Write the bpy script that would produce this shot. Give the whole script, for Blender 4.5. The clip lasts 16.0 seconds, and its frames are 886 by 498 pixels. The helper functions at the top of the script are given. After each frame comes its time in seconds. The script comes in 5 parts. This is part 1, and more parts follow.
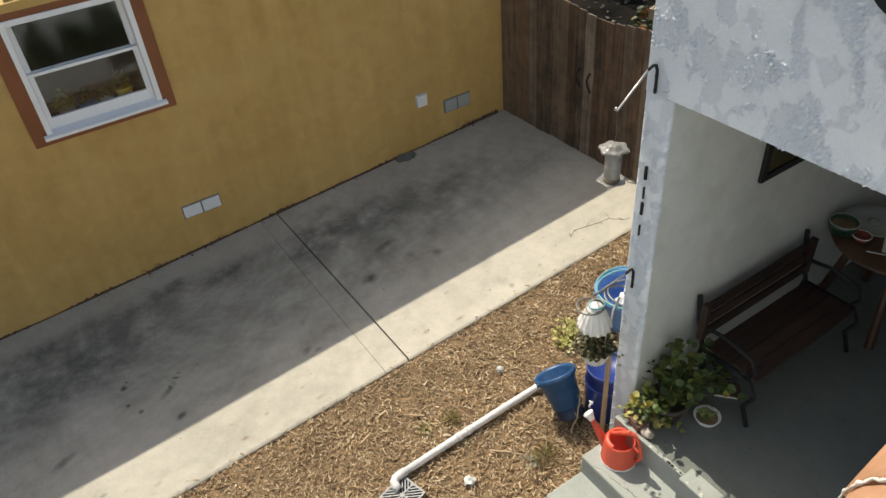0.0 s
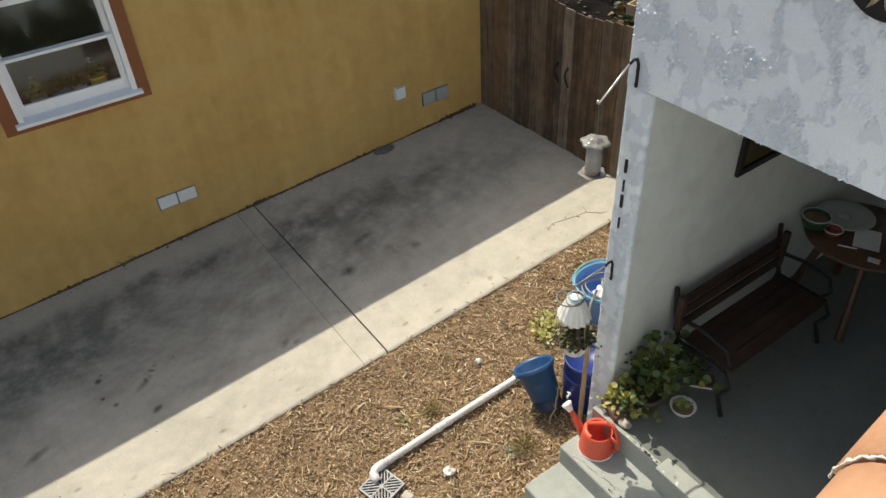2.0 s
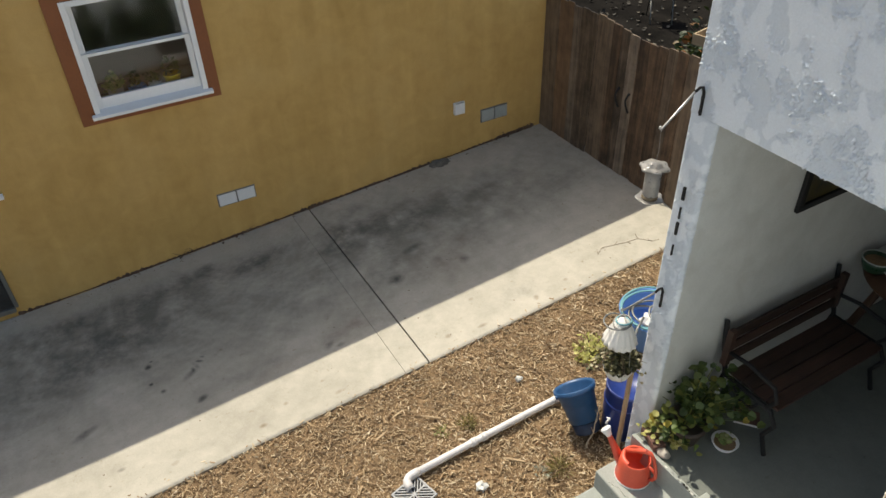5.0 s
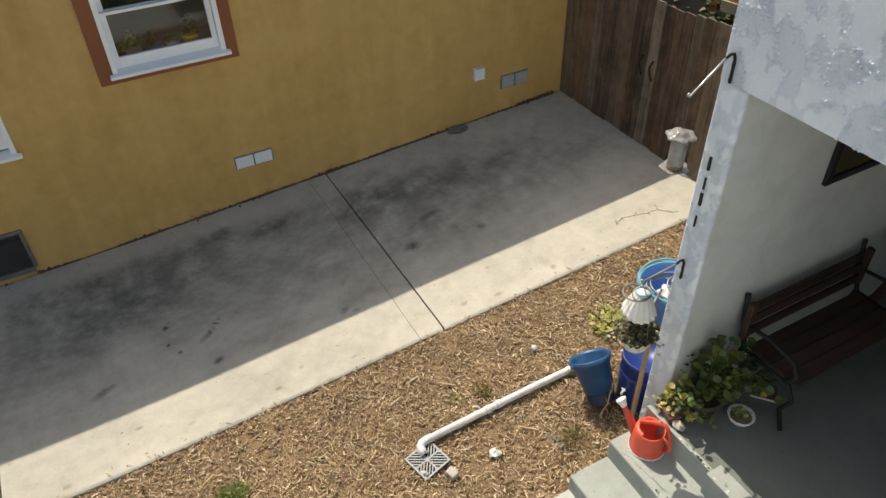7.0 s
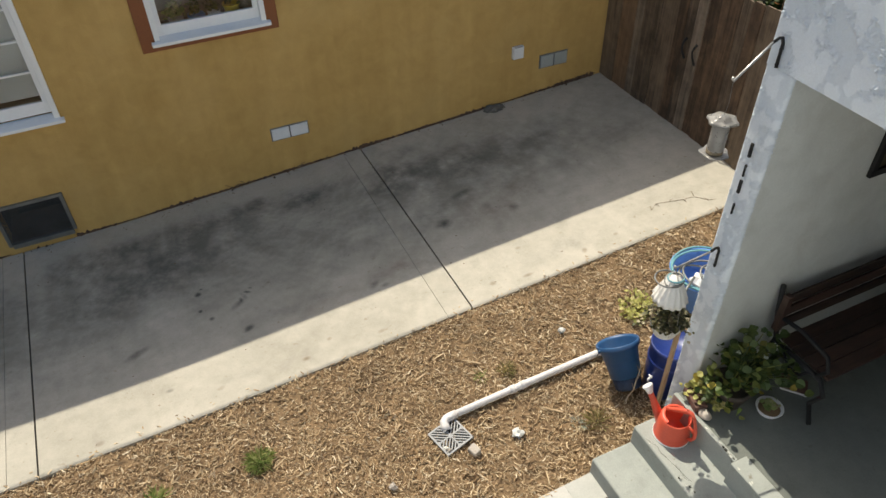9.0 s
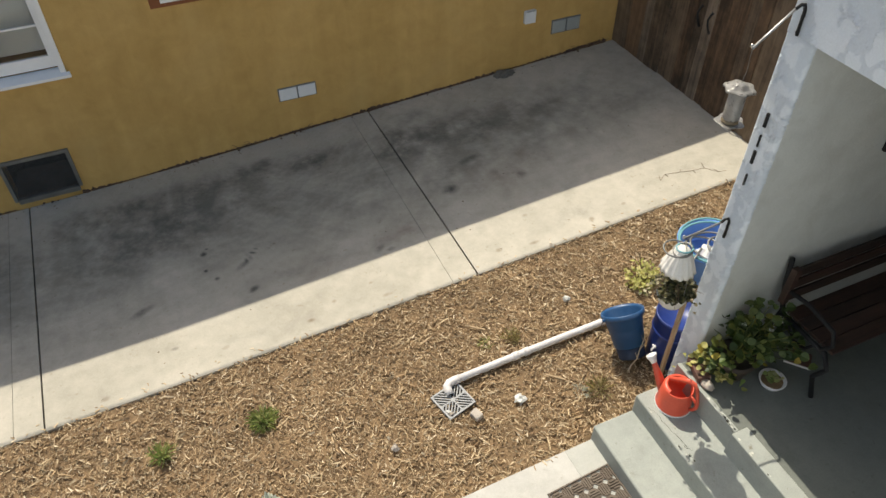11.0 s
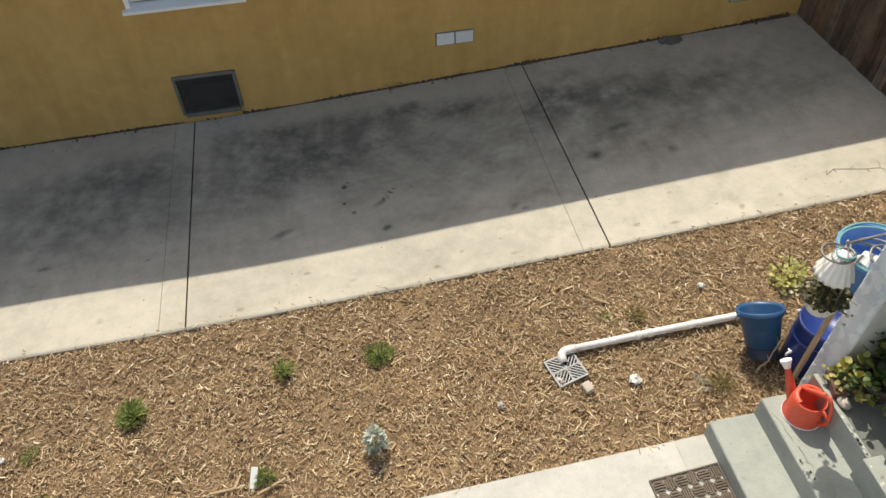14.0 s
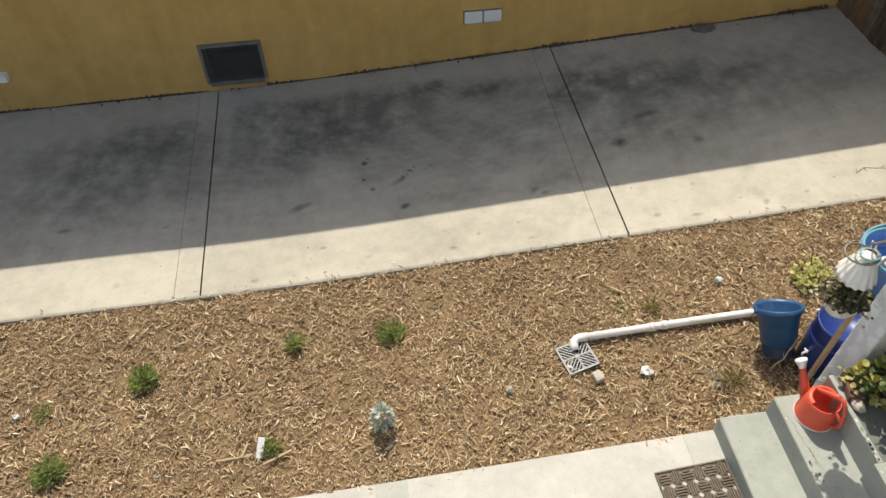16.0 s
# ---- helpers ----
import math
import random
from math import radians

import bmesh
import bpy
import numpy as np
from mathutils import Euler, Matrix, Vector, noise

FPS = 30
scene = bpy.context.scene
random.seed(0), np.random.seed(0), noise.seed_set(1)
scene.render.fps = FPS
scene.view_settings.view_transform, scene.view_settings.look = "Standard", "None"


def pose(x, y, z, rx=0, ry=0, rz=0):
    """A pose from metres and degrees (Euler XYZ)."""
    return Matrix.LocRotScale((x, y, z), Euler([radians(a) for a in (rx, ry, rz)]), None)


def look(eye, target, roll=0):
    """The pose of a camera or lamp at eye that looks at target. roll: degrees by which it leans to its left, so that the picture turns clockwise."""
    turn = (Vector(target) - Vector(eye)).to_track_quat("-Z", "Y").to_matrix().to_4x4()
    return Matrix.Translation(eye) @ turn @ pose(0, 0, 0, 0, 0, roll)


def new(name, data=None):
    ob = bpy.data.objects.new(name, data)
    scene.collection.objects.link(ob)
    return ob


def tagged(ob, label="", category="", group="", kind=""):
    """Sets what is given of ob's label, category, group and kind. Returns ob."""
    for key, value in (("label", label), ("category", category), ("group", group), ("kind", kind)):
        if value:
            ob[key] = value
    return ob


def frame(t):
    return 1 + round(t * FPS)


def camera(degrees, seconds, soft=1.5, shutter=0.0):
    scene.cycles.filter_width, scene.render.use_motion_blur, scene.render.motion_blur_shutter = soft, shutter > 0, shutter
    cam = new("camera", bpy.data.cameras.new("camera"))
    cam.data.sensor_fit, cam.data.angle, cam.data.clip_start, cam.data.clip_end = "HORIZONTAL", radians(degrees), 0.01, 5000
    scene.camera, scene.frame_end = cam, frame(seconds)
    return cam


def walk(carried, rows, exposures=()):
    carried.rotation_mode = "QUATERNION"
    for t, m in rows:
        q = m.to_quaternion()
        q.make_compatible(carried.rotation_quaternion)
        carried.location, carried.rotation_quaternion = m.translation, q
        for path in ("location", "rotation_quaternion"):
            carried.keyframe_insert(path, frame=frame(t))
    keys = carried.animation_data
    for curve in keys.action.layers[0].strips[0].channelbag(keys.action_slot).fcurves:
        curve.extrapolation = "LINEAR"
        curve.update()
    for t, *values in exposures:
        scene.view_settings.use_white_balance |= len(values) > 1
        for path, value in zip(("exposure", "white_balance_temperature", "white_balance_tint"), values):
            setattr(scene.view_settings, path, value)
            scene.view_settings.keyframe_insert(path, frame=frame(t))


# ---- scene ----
cam = camera(63.06, 16.0)
PATH = [
    (0, (-0.808, -7.137, 4.813), (-0.0005, -5.7822, 3.5836), -5.21),
    (0.5, (-0.798, -7.131, 4.816), (0.0238, -5.7849, 3.5864), -4.92),
    (1, (-0.785, -7.124, 4.812), (0.0656, -5.8022, 3.5746), -3.88),
    (1.5, (-0.811, -7.120, 4.806), (0.0478, -5.8136, 3.5579), -3.63),
    (2, (-0.855, -7.127, 4.812), (0.0046, -5.8203, 3.5652), -3.43),
    (2.5, (-0.891, -7.148, 4.805), (-0.0237, -5.8337, 3.5719), -1.42),
    (3, (-0.929, -7.144, 4.819), (-0.0926, -5.8019, 3.5948), 1.94),
    (3.5, (-0.951, -7.134, 4.816), (-0.2385, -5.7113, 3.6044), 0.43),
    (4, (-0.941, -7.151, 4.822), (-0.2423, -5.7105, 3.6235), -2.04),
    (4.5, (-0.925, -7.162, 4.823), (-0.1507, -5.7576, 3.6282), -1.93),
    (7, (-0.933, -7.118, 4.790), (-0.2232, -5.7484, 3.5166), -1.67),
    (7.5, (-0.945, -7.118, 4.775), (-0.2984, -5.7370, 3.4799), -2.27),
    (8, (-0.947, -7.116, 4.779), (-0.3303, -5.7316, 3.4739), -1.44),
    (8.5, (-0.943, -7.120, 4.776), (-0.3262, -5.7419, 3.4639), -2.05),
    (9, (-0.945, -7.122, 4.775), (-0.3261, -5.7467, 3.4609), -1.38),
    (11.5, (-0.969, -7.106, 4.731), (-0.3942, -5.7943, 3.3355), -0.35),
    (12, (-0.961, -7.107, 4.719), (-0.4097, -5.7974, 3.3116), -1.36),
    (12.5, (-0.971, -7.102, 4.719), (-0.4364, -5.7923, 3.3053), -1.65),
    (13, (-0.996, -7.093, 4.724), (-0.4823, -5.7843, 3.3007), -0.93),
    (13.5, (-1.010, -7.068, 4.725), (-0.6383, -5.7209, 3.2937), -0.52),
    (14, (-0.994, -7.054, 4.740), (-0.7703, -5.7105, 3.2750), -2.10),
    (14.5, (-0.954, -7.039, 4.740), (-0.7813, -5.7470, 3.2235), -3.02),
    (15, (-0.963, -7.047, 4.718), (-0.7854, -5.7483, 3.2070), -0.67),
    (15.5, (-0.963, -7.036, 4.732), (-0.7939, -5.7334, 3.2232), -0.63),
    (16, (-0.958, -7.035, 4.716), (-0.7963, -5.7220, 3.2161), -1.13),
]
walk(cam, [(t, look(eye, target, roll)) for t, eye, target, roll in PATH], ((0, 0.34, 7250, 6.5), (16, 0.34, 7250, 6.5)))

# ---------------- world, sun, exposure ----------------
SUN_EL, SUN_X = 52.0, -0.008
sun_dir = Vector((SUN_X, math.cos(radians(SUN_EL)), math.sin(radians(SUN_EL)))).normalized()
world = bpy.data.worlds.new("sky")
scene.world = world
world.use_nodes = True
wn = world.node_tree.nodes
sky = wn.new("ShaderNodeTexSky")
sky.sky_type, sky.sun_disc = "NISHITA", False
sky.sun_elevation = radians(SUN_EL)
sky.sun_rotation = math.atan2(sun_dir.x, sun_dir.y)
sky.dust_density, sky.air_density = 2.5, 1.0
world.node_tree.links.new(sky.outputs[0], wn["Background"].inputs[0])
wn["Background"].inputs[1].default_value = 0.115
lamp = bpy.data.lights.new("sun", "SUN")
lamp.energy, lamp.angle, lamp.color = 3.9, radians(0.5), (1.0, 0.955, 0.88)
sun = new("sun", lamp)
sun.matrix_world = look(sun_dir * 30, (0, 0, 0))


# ---------------- materials ----------------
def nodes_of(name):
    m = bpy.data.materials.new(name)
    m.use_nodes = True
    return m, m.node_tree.nodes, m.node_tree.links, m.node_tree.nodes["Principled BSDF"]


def ramp(n, stops):
    r = n.new("ShaderNodeValToRGB")
    while len(r.color_ramp.elements) < len(stops):
        r.color_ramp.elements.new(0.5)
    for e, (p, c) in zip(r.color_ramp.elements, stops):
        e.position, e.color = p, (*c, 1)
    return r


def noise_tex(n, l, vec, scale, detail=4, rough=0.55, dist=0.0):
    t = n.new("ShaderNodeTexNoise")
    t.inputs["Scale"].default_value, t.inputs["Detail"].default_value = scale, detail
    t.inputs["Roughness"].default_value, t.inputs["Distortion"].default_value = rough, dist
    l.new(vec, t.inputs["Vector"])
    return t.outputs["Fac"]


def mix_col(n, l, kind, fac, a, b):
    m = n.new("ShaderNodeMix")
    m.data_type, m.blend_type = "RGBA", kind
    for sock, v in ((m.inputs[0], fac), (m.inputs[6], a), (m.inputs[7], b)):
        if isinstance(v, (int, float)):
            sock.default_value = v
        elif isinstance(v, tuple):
            sock.default_value = (*v, 1)
        else:
            l.new(v, sock)
    return m.outputs[2]


def mathn(n, l, op, a, b=0.0, clamp=False):
    m = n.new("ShaderNodeMath")
    m.operation, m.use_clamp = op, clamp
    for sock, v in zip(m.inputs, (a, b)):
        if isinstance(v, (int, float)):
            sock.default_value = v
        else:
            l.new(v, sock)
    return m.outputs[0]


def bump(n, l, b, height, strength, dist=0.01):
    k = n.new("ShaderNodeBump")
    k.inputs["Strength"].default_value, k.inputs["Distance"].default_value = strength, dist
    l.new(height, k.inputs["Height"])
    l.new(k.outputs[0], b.inputs["Normal"])


def surface(name, dark, light, rough=0.6, coarse=2.0, fine=40.0, bumps=0.15, metal=0.0, vary=0.0, spec=0.5):
    """A surface with colour drifting at two scales, fine relief and, with vary, a shade for each object."""
    m, n, l, b = nodes_of(name)
    pos = n.new("ShaderNodeNewGeometry").outputs["Position"]
    big, small = noise_tex(n, l, pos, coarse, 5), noise_tex(n, l, pos, fine, 4)
    f = mathn(n, l, "ADD", mathn(n, l, "MULTIPLY", big, 0.6), mathn(n, l, "MULTIPLY", small, 0.4))
    r = ramp(n, ((0.32, dark), (0.68, light)))
    l.new(f, r.inputs[0])
    col = r.outputs[0]
    if vary:
        info = n.new("ShaderNodeObjectInfo").outputs["Random"]
        k = mathn(n, l, "ADD", mathn(n, l, "MULTIPLY", info, vary), 1 - vary / 2)
        hsv = n.new("ShaderNodeHueSaturation")
        l.new(col, hsv.inputs["Color"])
        l.new(k, hsv.inputs["Value"])
        col = hsv.outputs[0]
    l.new(col, b.inputs["Base Color"])
    b.inputs["Metallic"].default_value = metal
    b.inputs["Specular IOR Level"].default_value = spec
    rr = mathn(n, l, "ADD", mathn(n, l, "MULTIPLY", small, 0.25), rough - 0.12, True)
    l.new(rr, b.inputs["Roughness"])
    if bumps:
        bump(n, l, b, f, bumps)
    return m


def island_surface(name, stops, rough=0.7, translucent=0.0, fine=60.0):
    """For leaves and chips: each loose piece takes its own colour from the ramp."""
    m, n, l, b = nodes_of(name)
    geo = n.new("ShaderNodeNewGeometry")
    r = ramp(n, stops)
    l.new(geo.outputs["Random Per Island"], r.inputs[0])
    small = noise_tex(n, l, geo.outputs["Position"], fine, 3)
    col = mix_col(n, l, "MULTIPLY", 0.6, r.outputs[0], mix_col(n, l, "MIX", small, (0.45, 0.45, 0.45), (1.3, 1.3, 1.3)))
    drift = noise_tex(n, l, geo.outputs["Position"], 2.2, 4, 0.6)
    col = mix_col(n, l, "MULTIPLY", 0.7, col, mix_col(n, l, "MIX", drift, (0.55, 0.52, 0.5), (1.5, 1.5, 1.5)))
    l.new(col, b.inputs["Base Color"])
    b.inputs["Roughness"].default_value = rough
    if translucent:
        t = n.new("ShaderNodeBsdfTranslucent")
        l.new(col, t.inputs[0])
        mx = n.new("ShaderNodeMixShader")
        mx.inputs[0].default_value = translucent
        out = n["Material Output"]
        l.new(b.outputs[0], mx.inputs[1])
        l.new(t.outputs[0], mx.inputs[2])
        l.new(mx.outputs[0], out.inputs[0])
    return m


def concrete(name, dark, light, marks=(), grime=0.5):
    """Trowelled concrete; each mark, a stain or painted shade, is (x, y, half length, half width, turn, strength) and,
    for rust or broad shade, a colour.
    """
    m, n, l, b = nodes_of(name)
    pos = n.new("ShaderNodeNewGeometry").outputs["Position"]
    big, mid, fine = noise_tex(n, l, pos, 0.9, 6, 0.6), noise_tex(n, l, pos, 6, 8, 0.7), noise_tex(n, l, pos, 120, 3)
    f = mathn(n, l, "ADD", mathn(n, l, "MULTIPLY", big, 0.5), mathn(n, l, "MULTIPLY", mid, 0.5))
    r = ramp(n, ((0.36, dark), (0.62, light)))
    l.new(f, r.inputs[0])
    col = mix_col(n, l, "MULTIPLY", 0.35, r.outputs[0], mix_col(n, l, "MIX", fine, (0.55, 0.55, 0.55), (1.4, 1.4, 1.4)))
    blot = noise_tex(n, l, pos, 3.1, 9, 0.68)
    spot = noise_tex(n, l, pos, 17, 4, 0.6, 0.3)
    col = mix_col(n, l, "MULTIPLY", mathn(n, l, "MULTIPLY", mathn(n, l, "SUBTRACT", blot, 0.5), 4.0 * grime, True), col, (0.68, 0.68, 0.65))
    col = mix_col(n, l, "MULTIPLY", mathn(n, l, "MULTIPLY", mathn(n, l, "SUBTRACT", spot, 0.635), 9.0 * grime, True), col, (0.55, 0.46, 0.36))
    warp = n.new("ShaderNodeTexNoise")
    warp.inputs["Scale"].default_value, warp.inputs["Detail"].default_value = 4.0, 8
    l.new(pos, warp.inputs["Vector"])
    w = n.new("ShaderNodeVectorMath")
    w.operation = "MULTIPLY_ADD"
    l.new(warp.outputs["Color"], w.inputs[0])
    w.inputs[1].default_value = (0.3, 0.3, 0)
    l.new(pos, w.inputs[2])
    for x, y, a, c, turn, k, *tint in marks:
        mp = n.new("ShaderNodeMapping")
        mp.vector_type = "TEXTURE"
        amp = 0.15
        mp.inputs["Location"].default_value = (x + amp, y + amp, 0)
        mp.inputs["Rotation"].default_value = (0, 0, radians(turn))
        mp.inputs["Scale"].default_value = (a, c, 1000)
        if a > 0.2:
            l.new(w.outputs[0], mp.inputs["Vector"])
        else:
            mp.inputs["Location"].default_value = (x, y, 0)
            l.new(pos, mp.inputs["Vector"])
        ln = n.new("ShaderNodeVectorMath")
        ln.operation = "LENGTH"
        l.new(mp.outputs[0], ln.inputs[0])
        fall = n.new("ShaderNodeMapRange")
        fall.interpolation_type = "SMOOTHSTEP"
        fall.inputs["From Min"].default_value, fall.inputs["From Max"].default_value = 1.0, 0.1
        l.new(ln.outputs["Value"], fall.inputs["Value"])
        k2 = mathn(n, l, "MULTIPLY", fall.outputs[0], mathn(n, l, "MULTIPLY", mathn(n, l, "MULTIPLY", mathn(n, l, "SUBTRACT", blot, 0.3), 3.2, True), k), True)
        col = mix_col(n, l, "MIX", k2, col, tint[0] if tint else (0.058, 0.061, 0.058))
    l.new(col, b.inputs["Base Color"])
    b.inputs["Roughness"].default_value = 0.85
    b.inputs["Specular IOR Level"].default_value = 0.3
    bump(n, l, b, mathn(n, l, "ADD", fine, mathn(n, l, "MULTIPLY", mid, 1.5)), 0.25, 0.004)
    return m


def stucco(name, dark, light, patchy=0.0, grain=90.0, depth=0.35, streak=False, coat=(0.5, 0.5, 0.5), sharp=5.0, plates=False):
    m, n, l, b = nodes_of(name)
    pos = n.new("ShaderNodeNewGeometry").outputs["Position"]
    big, mid, fine = noise_tex(n, l, pos, 0.8, 6, 0.6, 0.3), noise_tex(n, l, pos, 5, 6, 0.6, 0.5), noise_tex(n, l, pos, grain, 4, 0.6)
    f = mathn(n, l, "ADD", mathn(n, l, "MULTIPLY", big, 0.5), mathn(n, l, "MULTIPLY", mid, 0.5))
    if streak:
        mp = n.new("ShaderNodeMapping")
        mp.inputs["Scale"].default_value = (5, 5, 0.5)
        l.new(pos, mp.inputs["Vector"])
        s = noise_tex(n, l, mp.outputs[0], 1.0, 5)
        f = mathn(n, l, "ADD", mathn(n, l, "MULTIPLY", f, 0.7), mathn(n, l, "MULTIPLY", s, 0.3))
    r = ramp(n, ((0.34, dark), (0.64, light)))
    l.new(f, r.inputs[0])
    if plates:
        # the smooth plates and the coat beneath them differ in tone
        at = n.new("ShaderNodeAttribute")
        at.attribute_name = "plate"
        k = mathn(n, l, "ADD", mathn(n, l, "MULTIPLY", at.outputs["Fac"], 0.8), mathn(n, l, "MULTIPLY", mathn(n, l, "SUBTRACT", big, 0.45), 0.9), True)
        r_out = mix_col(n, l, "MIX", k, coat, r.outputs[0])
    elif patchy:
        # later coats in a second tone, with ragged limits
        k = noise_tex(n, l, pos, patchy, 7, 0.55, 0.4)
        k = mathn(n, l, "MULTIPLY", mathn(n, l, "SUBTRACT", k, 0.52), sharp, True)
        r_out = mix_col(n, l, "MIX", mathn(n, l, "MULTIPLY", k, 0.75), r.outputs[0], coat)
    else:
        r_out = r.outputs[0]
    col = mix_col(n, l, "MULTIPLY", 0.25, r_out, mix_col(n, l, "MIX", fine, (0.6, 0.6, 0.6), (1.35, 1.35, 1.35)))
    l.new(col, b.inputs["Base Color"])
    b.inputs["Roughness"].default_value = 0.8
    b.inputs["Specular IOR Level"].default_value = 0.3
    bump(n, l, b, mathn(n, l, "ADD", fine, mid), depth, 0.006)
    return m


def wood(name, dark, light, rough=0.75, along="z", vary=0.5, grain=1.0):
    """Planks with grain along one axis; every board has its own shade."""
    m, n, l, b = nodes_of(name)
    pos = n.new("ShaderNodeNewGeometry").outputs["Position"]
    info = n.new("ShaderNodeObjectInfo").outputs["Random"]
    mp = n.new("ShaderNodeMapping")
    s = {"x": (2, 30, 30), "y": (30, 2, 30), "z": (30, 30, 2)}[along]
    mp.inputs["Scale"].default_value = tuple(v * grain for v in s)
    l.new(pos, mp.inputs["Vector"])
    off = n.new("ShaderNodeCombineXYZ")
    for i in range(3):
        l.new(mathn(n, l, "MULTIPLY", info, 37.0), off.inputs[i])
    l.new(off.outputs[0], mp.inputs["Location"])
    g, spot = noise_tex(n, l, mp.outputs[0], 1.0, 6, 0.65, 0.6), noise_tex(n, l, pos, 4.0, 7, 0.7)
    f = mathn(n, l, "ADD", mathn(n, l, "MULTIPLY", g, 0.5), mathn(n, l, "MULTIPLY", spot, 0.5))
    f = mathn(n, l, "ADD", f, mathn(n, l, "MULTIPLY", mathn(n, l, "SUBTRACT", info, 0.5), vary * 0.4))
    r = ramp(n, ((0.36, dark), (0.66, light)))
    l.new(f, r.inputs[0])
    l.new(r.outputs[0], b.inputs["Base Color"])
    b.inputs["Roughness"].default_value = rough
    bump(n, l, b, g, 0.3, 0.004)
    return m


STAINS_SHADE = (
    (-1.2, -0.9, 1.5, 0.75, 12, 0.62), (-0.75, -0.5, 1.3, 0.3, 3, 0.5), (0.25, -0.6, 1.0, 0.28, 4, 0.5), (2.0, -0.84, 1.3, 0.36, 5, 0.5),
    (1.5, -0.75, 0.6, 0.4, -15, 0.45), (3.1, -0.95, 1.0, 0.3, 10, 0.4), (-3.7, -1.2, 1.5, 0.9, 8, 0.5), (1.6, -0.35, 0.3, 0.2, 0, 0.4),
    (1.47, -1.8, 0.13, 0.11, 10, 1.3), (2.27, -1.93, 0.13, 0.09, 0, 0.5), (1.8, -1.5, 0.5, 0.12, -10, 0.35), (-1.06, -1.56, 0.05, 0.05, 0, 1.3),
    (-1.0, -1.95, 0.04, 0.035, 0, 1.2), (-1.08, -1.8, 0.03, 0.03, 0, 1.0), (-0.72, -2.24, 0.08, 0.05, 25, 1.2), (-0.74, -1.88, 0.12, 0.05, 35, 1.0),
    (-0.66, -1.8, 0.03, 0.08, 20, 0.9), (-1.7, -2.06, 0.16, 0.06, 20, 0.7), (0.6, -2.33, 0.07, 0.04, 0, 0.6), (-3.9, -2.0, 0.12, 0.04, 0, 0.7),
    (0.36, -0.63, 0.45, 0.22, 8, 0.8), (-0.2, -0.45, 0.5, 0.16, 10, 0.6), (1.35, -0.73, 0.3, 0.3, 30, 0.6), (2.22, -0.99, 0.55, 0.25, 4, 0.5), (1.88, -1.42, 0.19, 0.07, 10, 0.9),
    (-1.9, -0.55, 0.9, 0.35, 6, 0.7), (-3.2, -0.8, 0.9, 0.5, 0, 0.5), (0.5, -2.28, 0.1, 0.05, 40, 0.6), (2.24, -1.9, 0.08, 0.07, 0, 0.7), (0.1, -2.2, 1.8, 0.14, 0, 0.18), (-0.8, -2.8, 0.8, 0.12, 0, 0.15), (2.4, -2.7, 0.7, 0.14, 6, 0.2), (-1.5, -2.62, 0.05, 0.03, 0, 0.5),
    (-3.4, -1.5, 2.4, 1.3, 0, 0.4, (0.12, 0.122, 0.115)), (0.9, -1.2, 5.6, 1.3, 0, 0.45, (0.15, 0.146, 0.12)), (2.6, -1.2, 2.4, 1.0, 0, 0.3, (0.13, 0.12, 0.095)), (-0.6, -1.15, 4.2, 1.15, 1, 0.18), (-1.6, -1.1, 0.9, 0.55, 4, 0.35), (1.2, -0.9, 0.35, 0.3, 0, 0.5), (-1.02, -1.5, 0.025, 0.02, 0, 1.0),
    (-0.62, -1.76, 0.06, 0.022, -30, 1.2), (-0.7, -1.83, 0.025, 0.05, 10, 1.2), (-0.58, -1.72, 0.02, 0.035, 50, 1.0), (2.0, -1.75, 0.06, 0.1, 20, 0.5),
    (2.1, -1.75, 0.8, 0.5, 10, 0.2, (0.2, 0.11, 0.075)), (0.75, -2.15, 0.35, 0.16, 0, 0.3, (0.2, 0.11, 0.085)), (0.1, -2.28, 0.6, 0.1, 4, 0.25, (0.2, 0.12, 0.09)),
    (-0.35, -2.84, 0.05, 0.03, 0, 0.7, (0.2, 0.15, 0.09)), (-0.1, -2.72, 0.035, 0.03, 30, 0.6, (0.2, 0.15, 0.09)), (0.35, -2.86, 0.06, 0.03, 10, 0.6, (0.2, 0.15, 0.09)), (1.5, -2.82, 0.05, 0.04, 0, 0.6, (0.2, 0.15, 0.09)),
    (1.85, -2.88, 0.08, 0.03, 0, 0.6, (0.18, 0.13, 0.08)), (2.5, -2.85, 0.06, 0.04, 40, 0.7, (0.18, 0.13, 0.08)), (2.9, -2.8, 0.04, 0.03, 0, 0.6, (0.18, 0.13, 0.08)), (-1.1, -2.8, 0.05, 0.03, 0, 0.6, (0.18, 0.13, 0.08)),
    (-2.1, -2.9, 0.05, 0.035, 0, 0.6, (0.18, 0.13, 0.08)), (-3.3, -2.75, 0.05, 0.05, 0, 0.6, (0.18, 0.13, 0.08)), (1.95, -2.5, 0.04, 0.03, 0, 0.5, (0.18, 0.13, 0.08)), (-2.95, -2.1, 0.05, 0.03, 10, 0.8),
)
M_CONCRETE = concrete("driveway_concrete", (0.378, 0.355, 0.3), (0.512, 0.477, 0.41), STAINS_SHADE, 0.5)
M_JOINT = surface("joint_dirt", (0.015, 0.014, 0.012), (0.05, 0.045, 0.035), 0.95)
M_WALK = concrete("walk_concrete", (0.41, 0.4, 0.38), (0.53, 0.52, 0.49), (), 0.45)
M_WALKGREY = concrete("walk_patch", (0.36, 0.37, 0.35), (0.46, 0.46, 0.43))
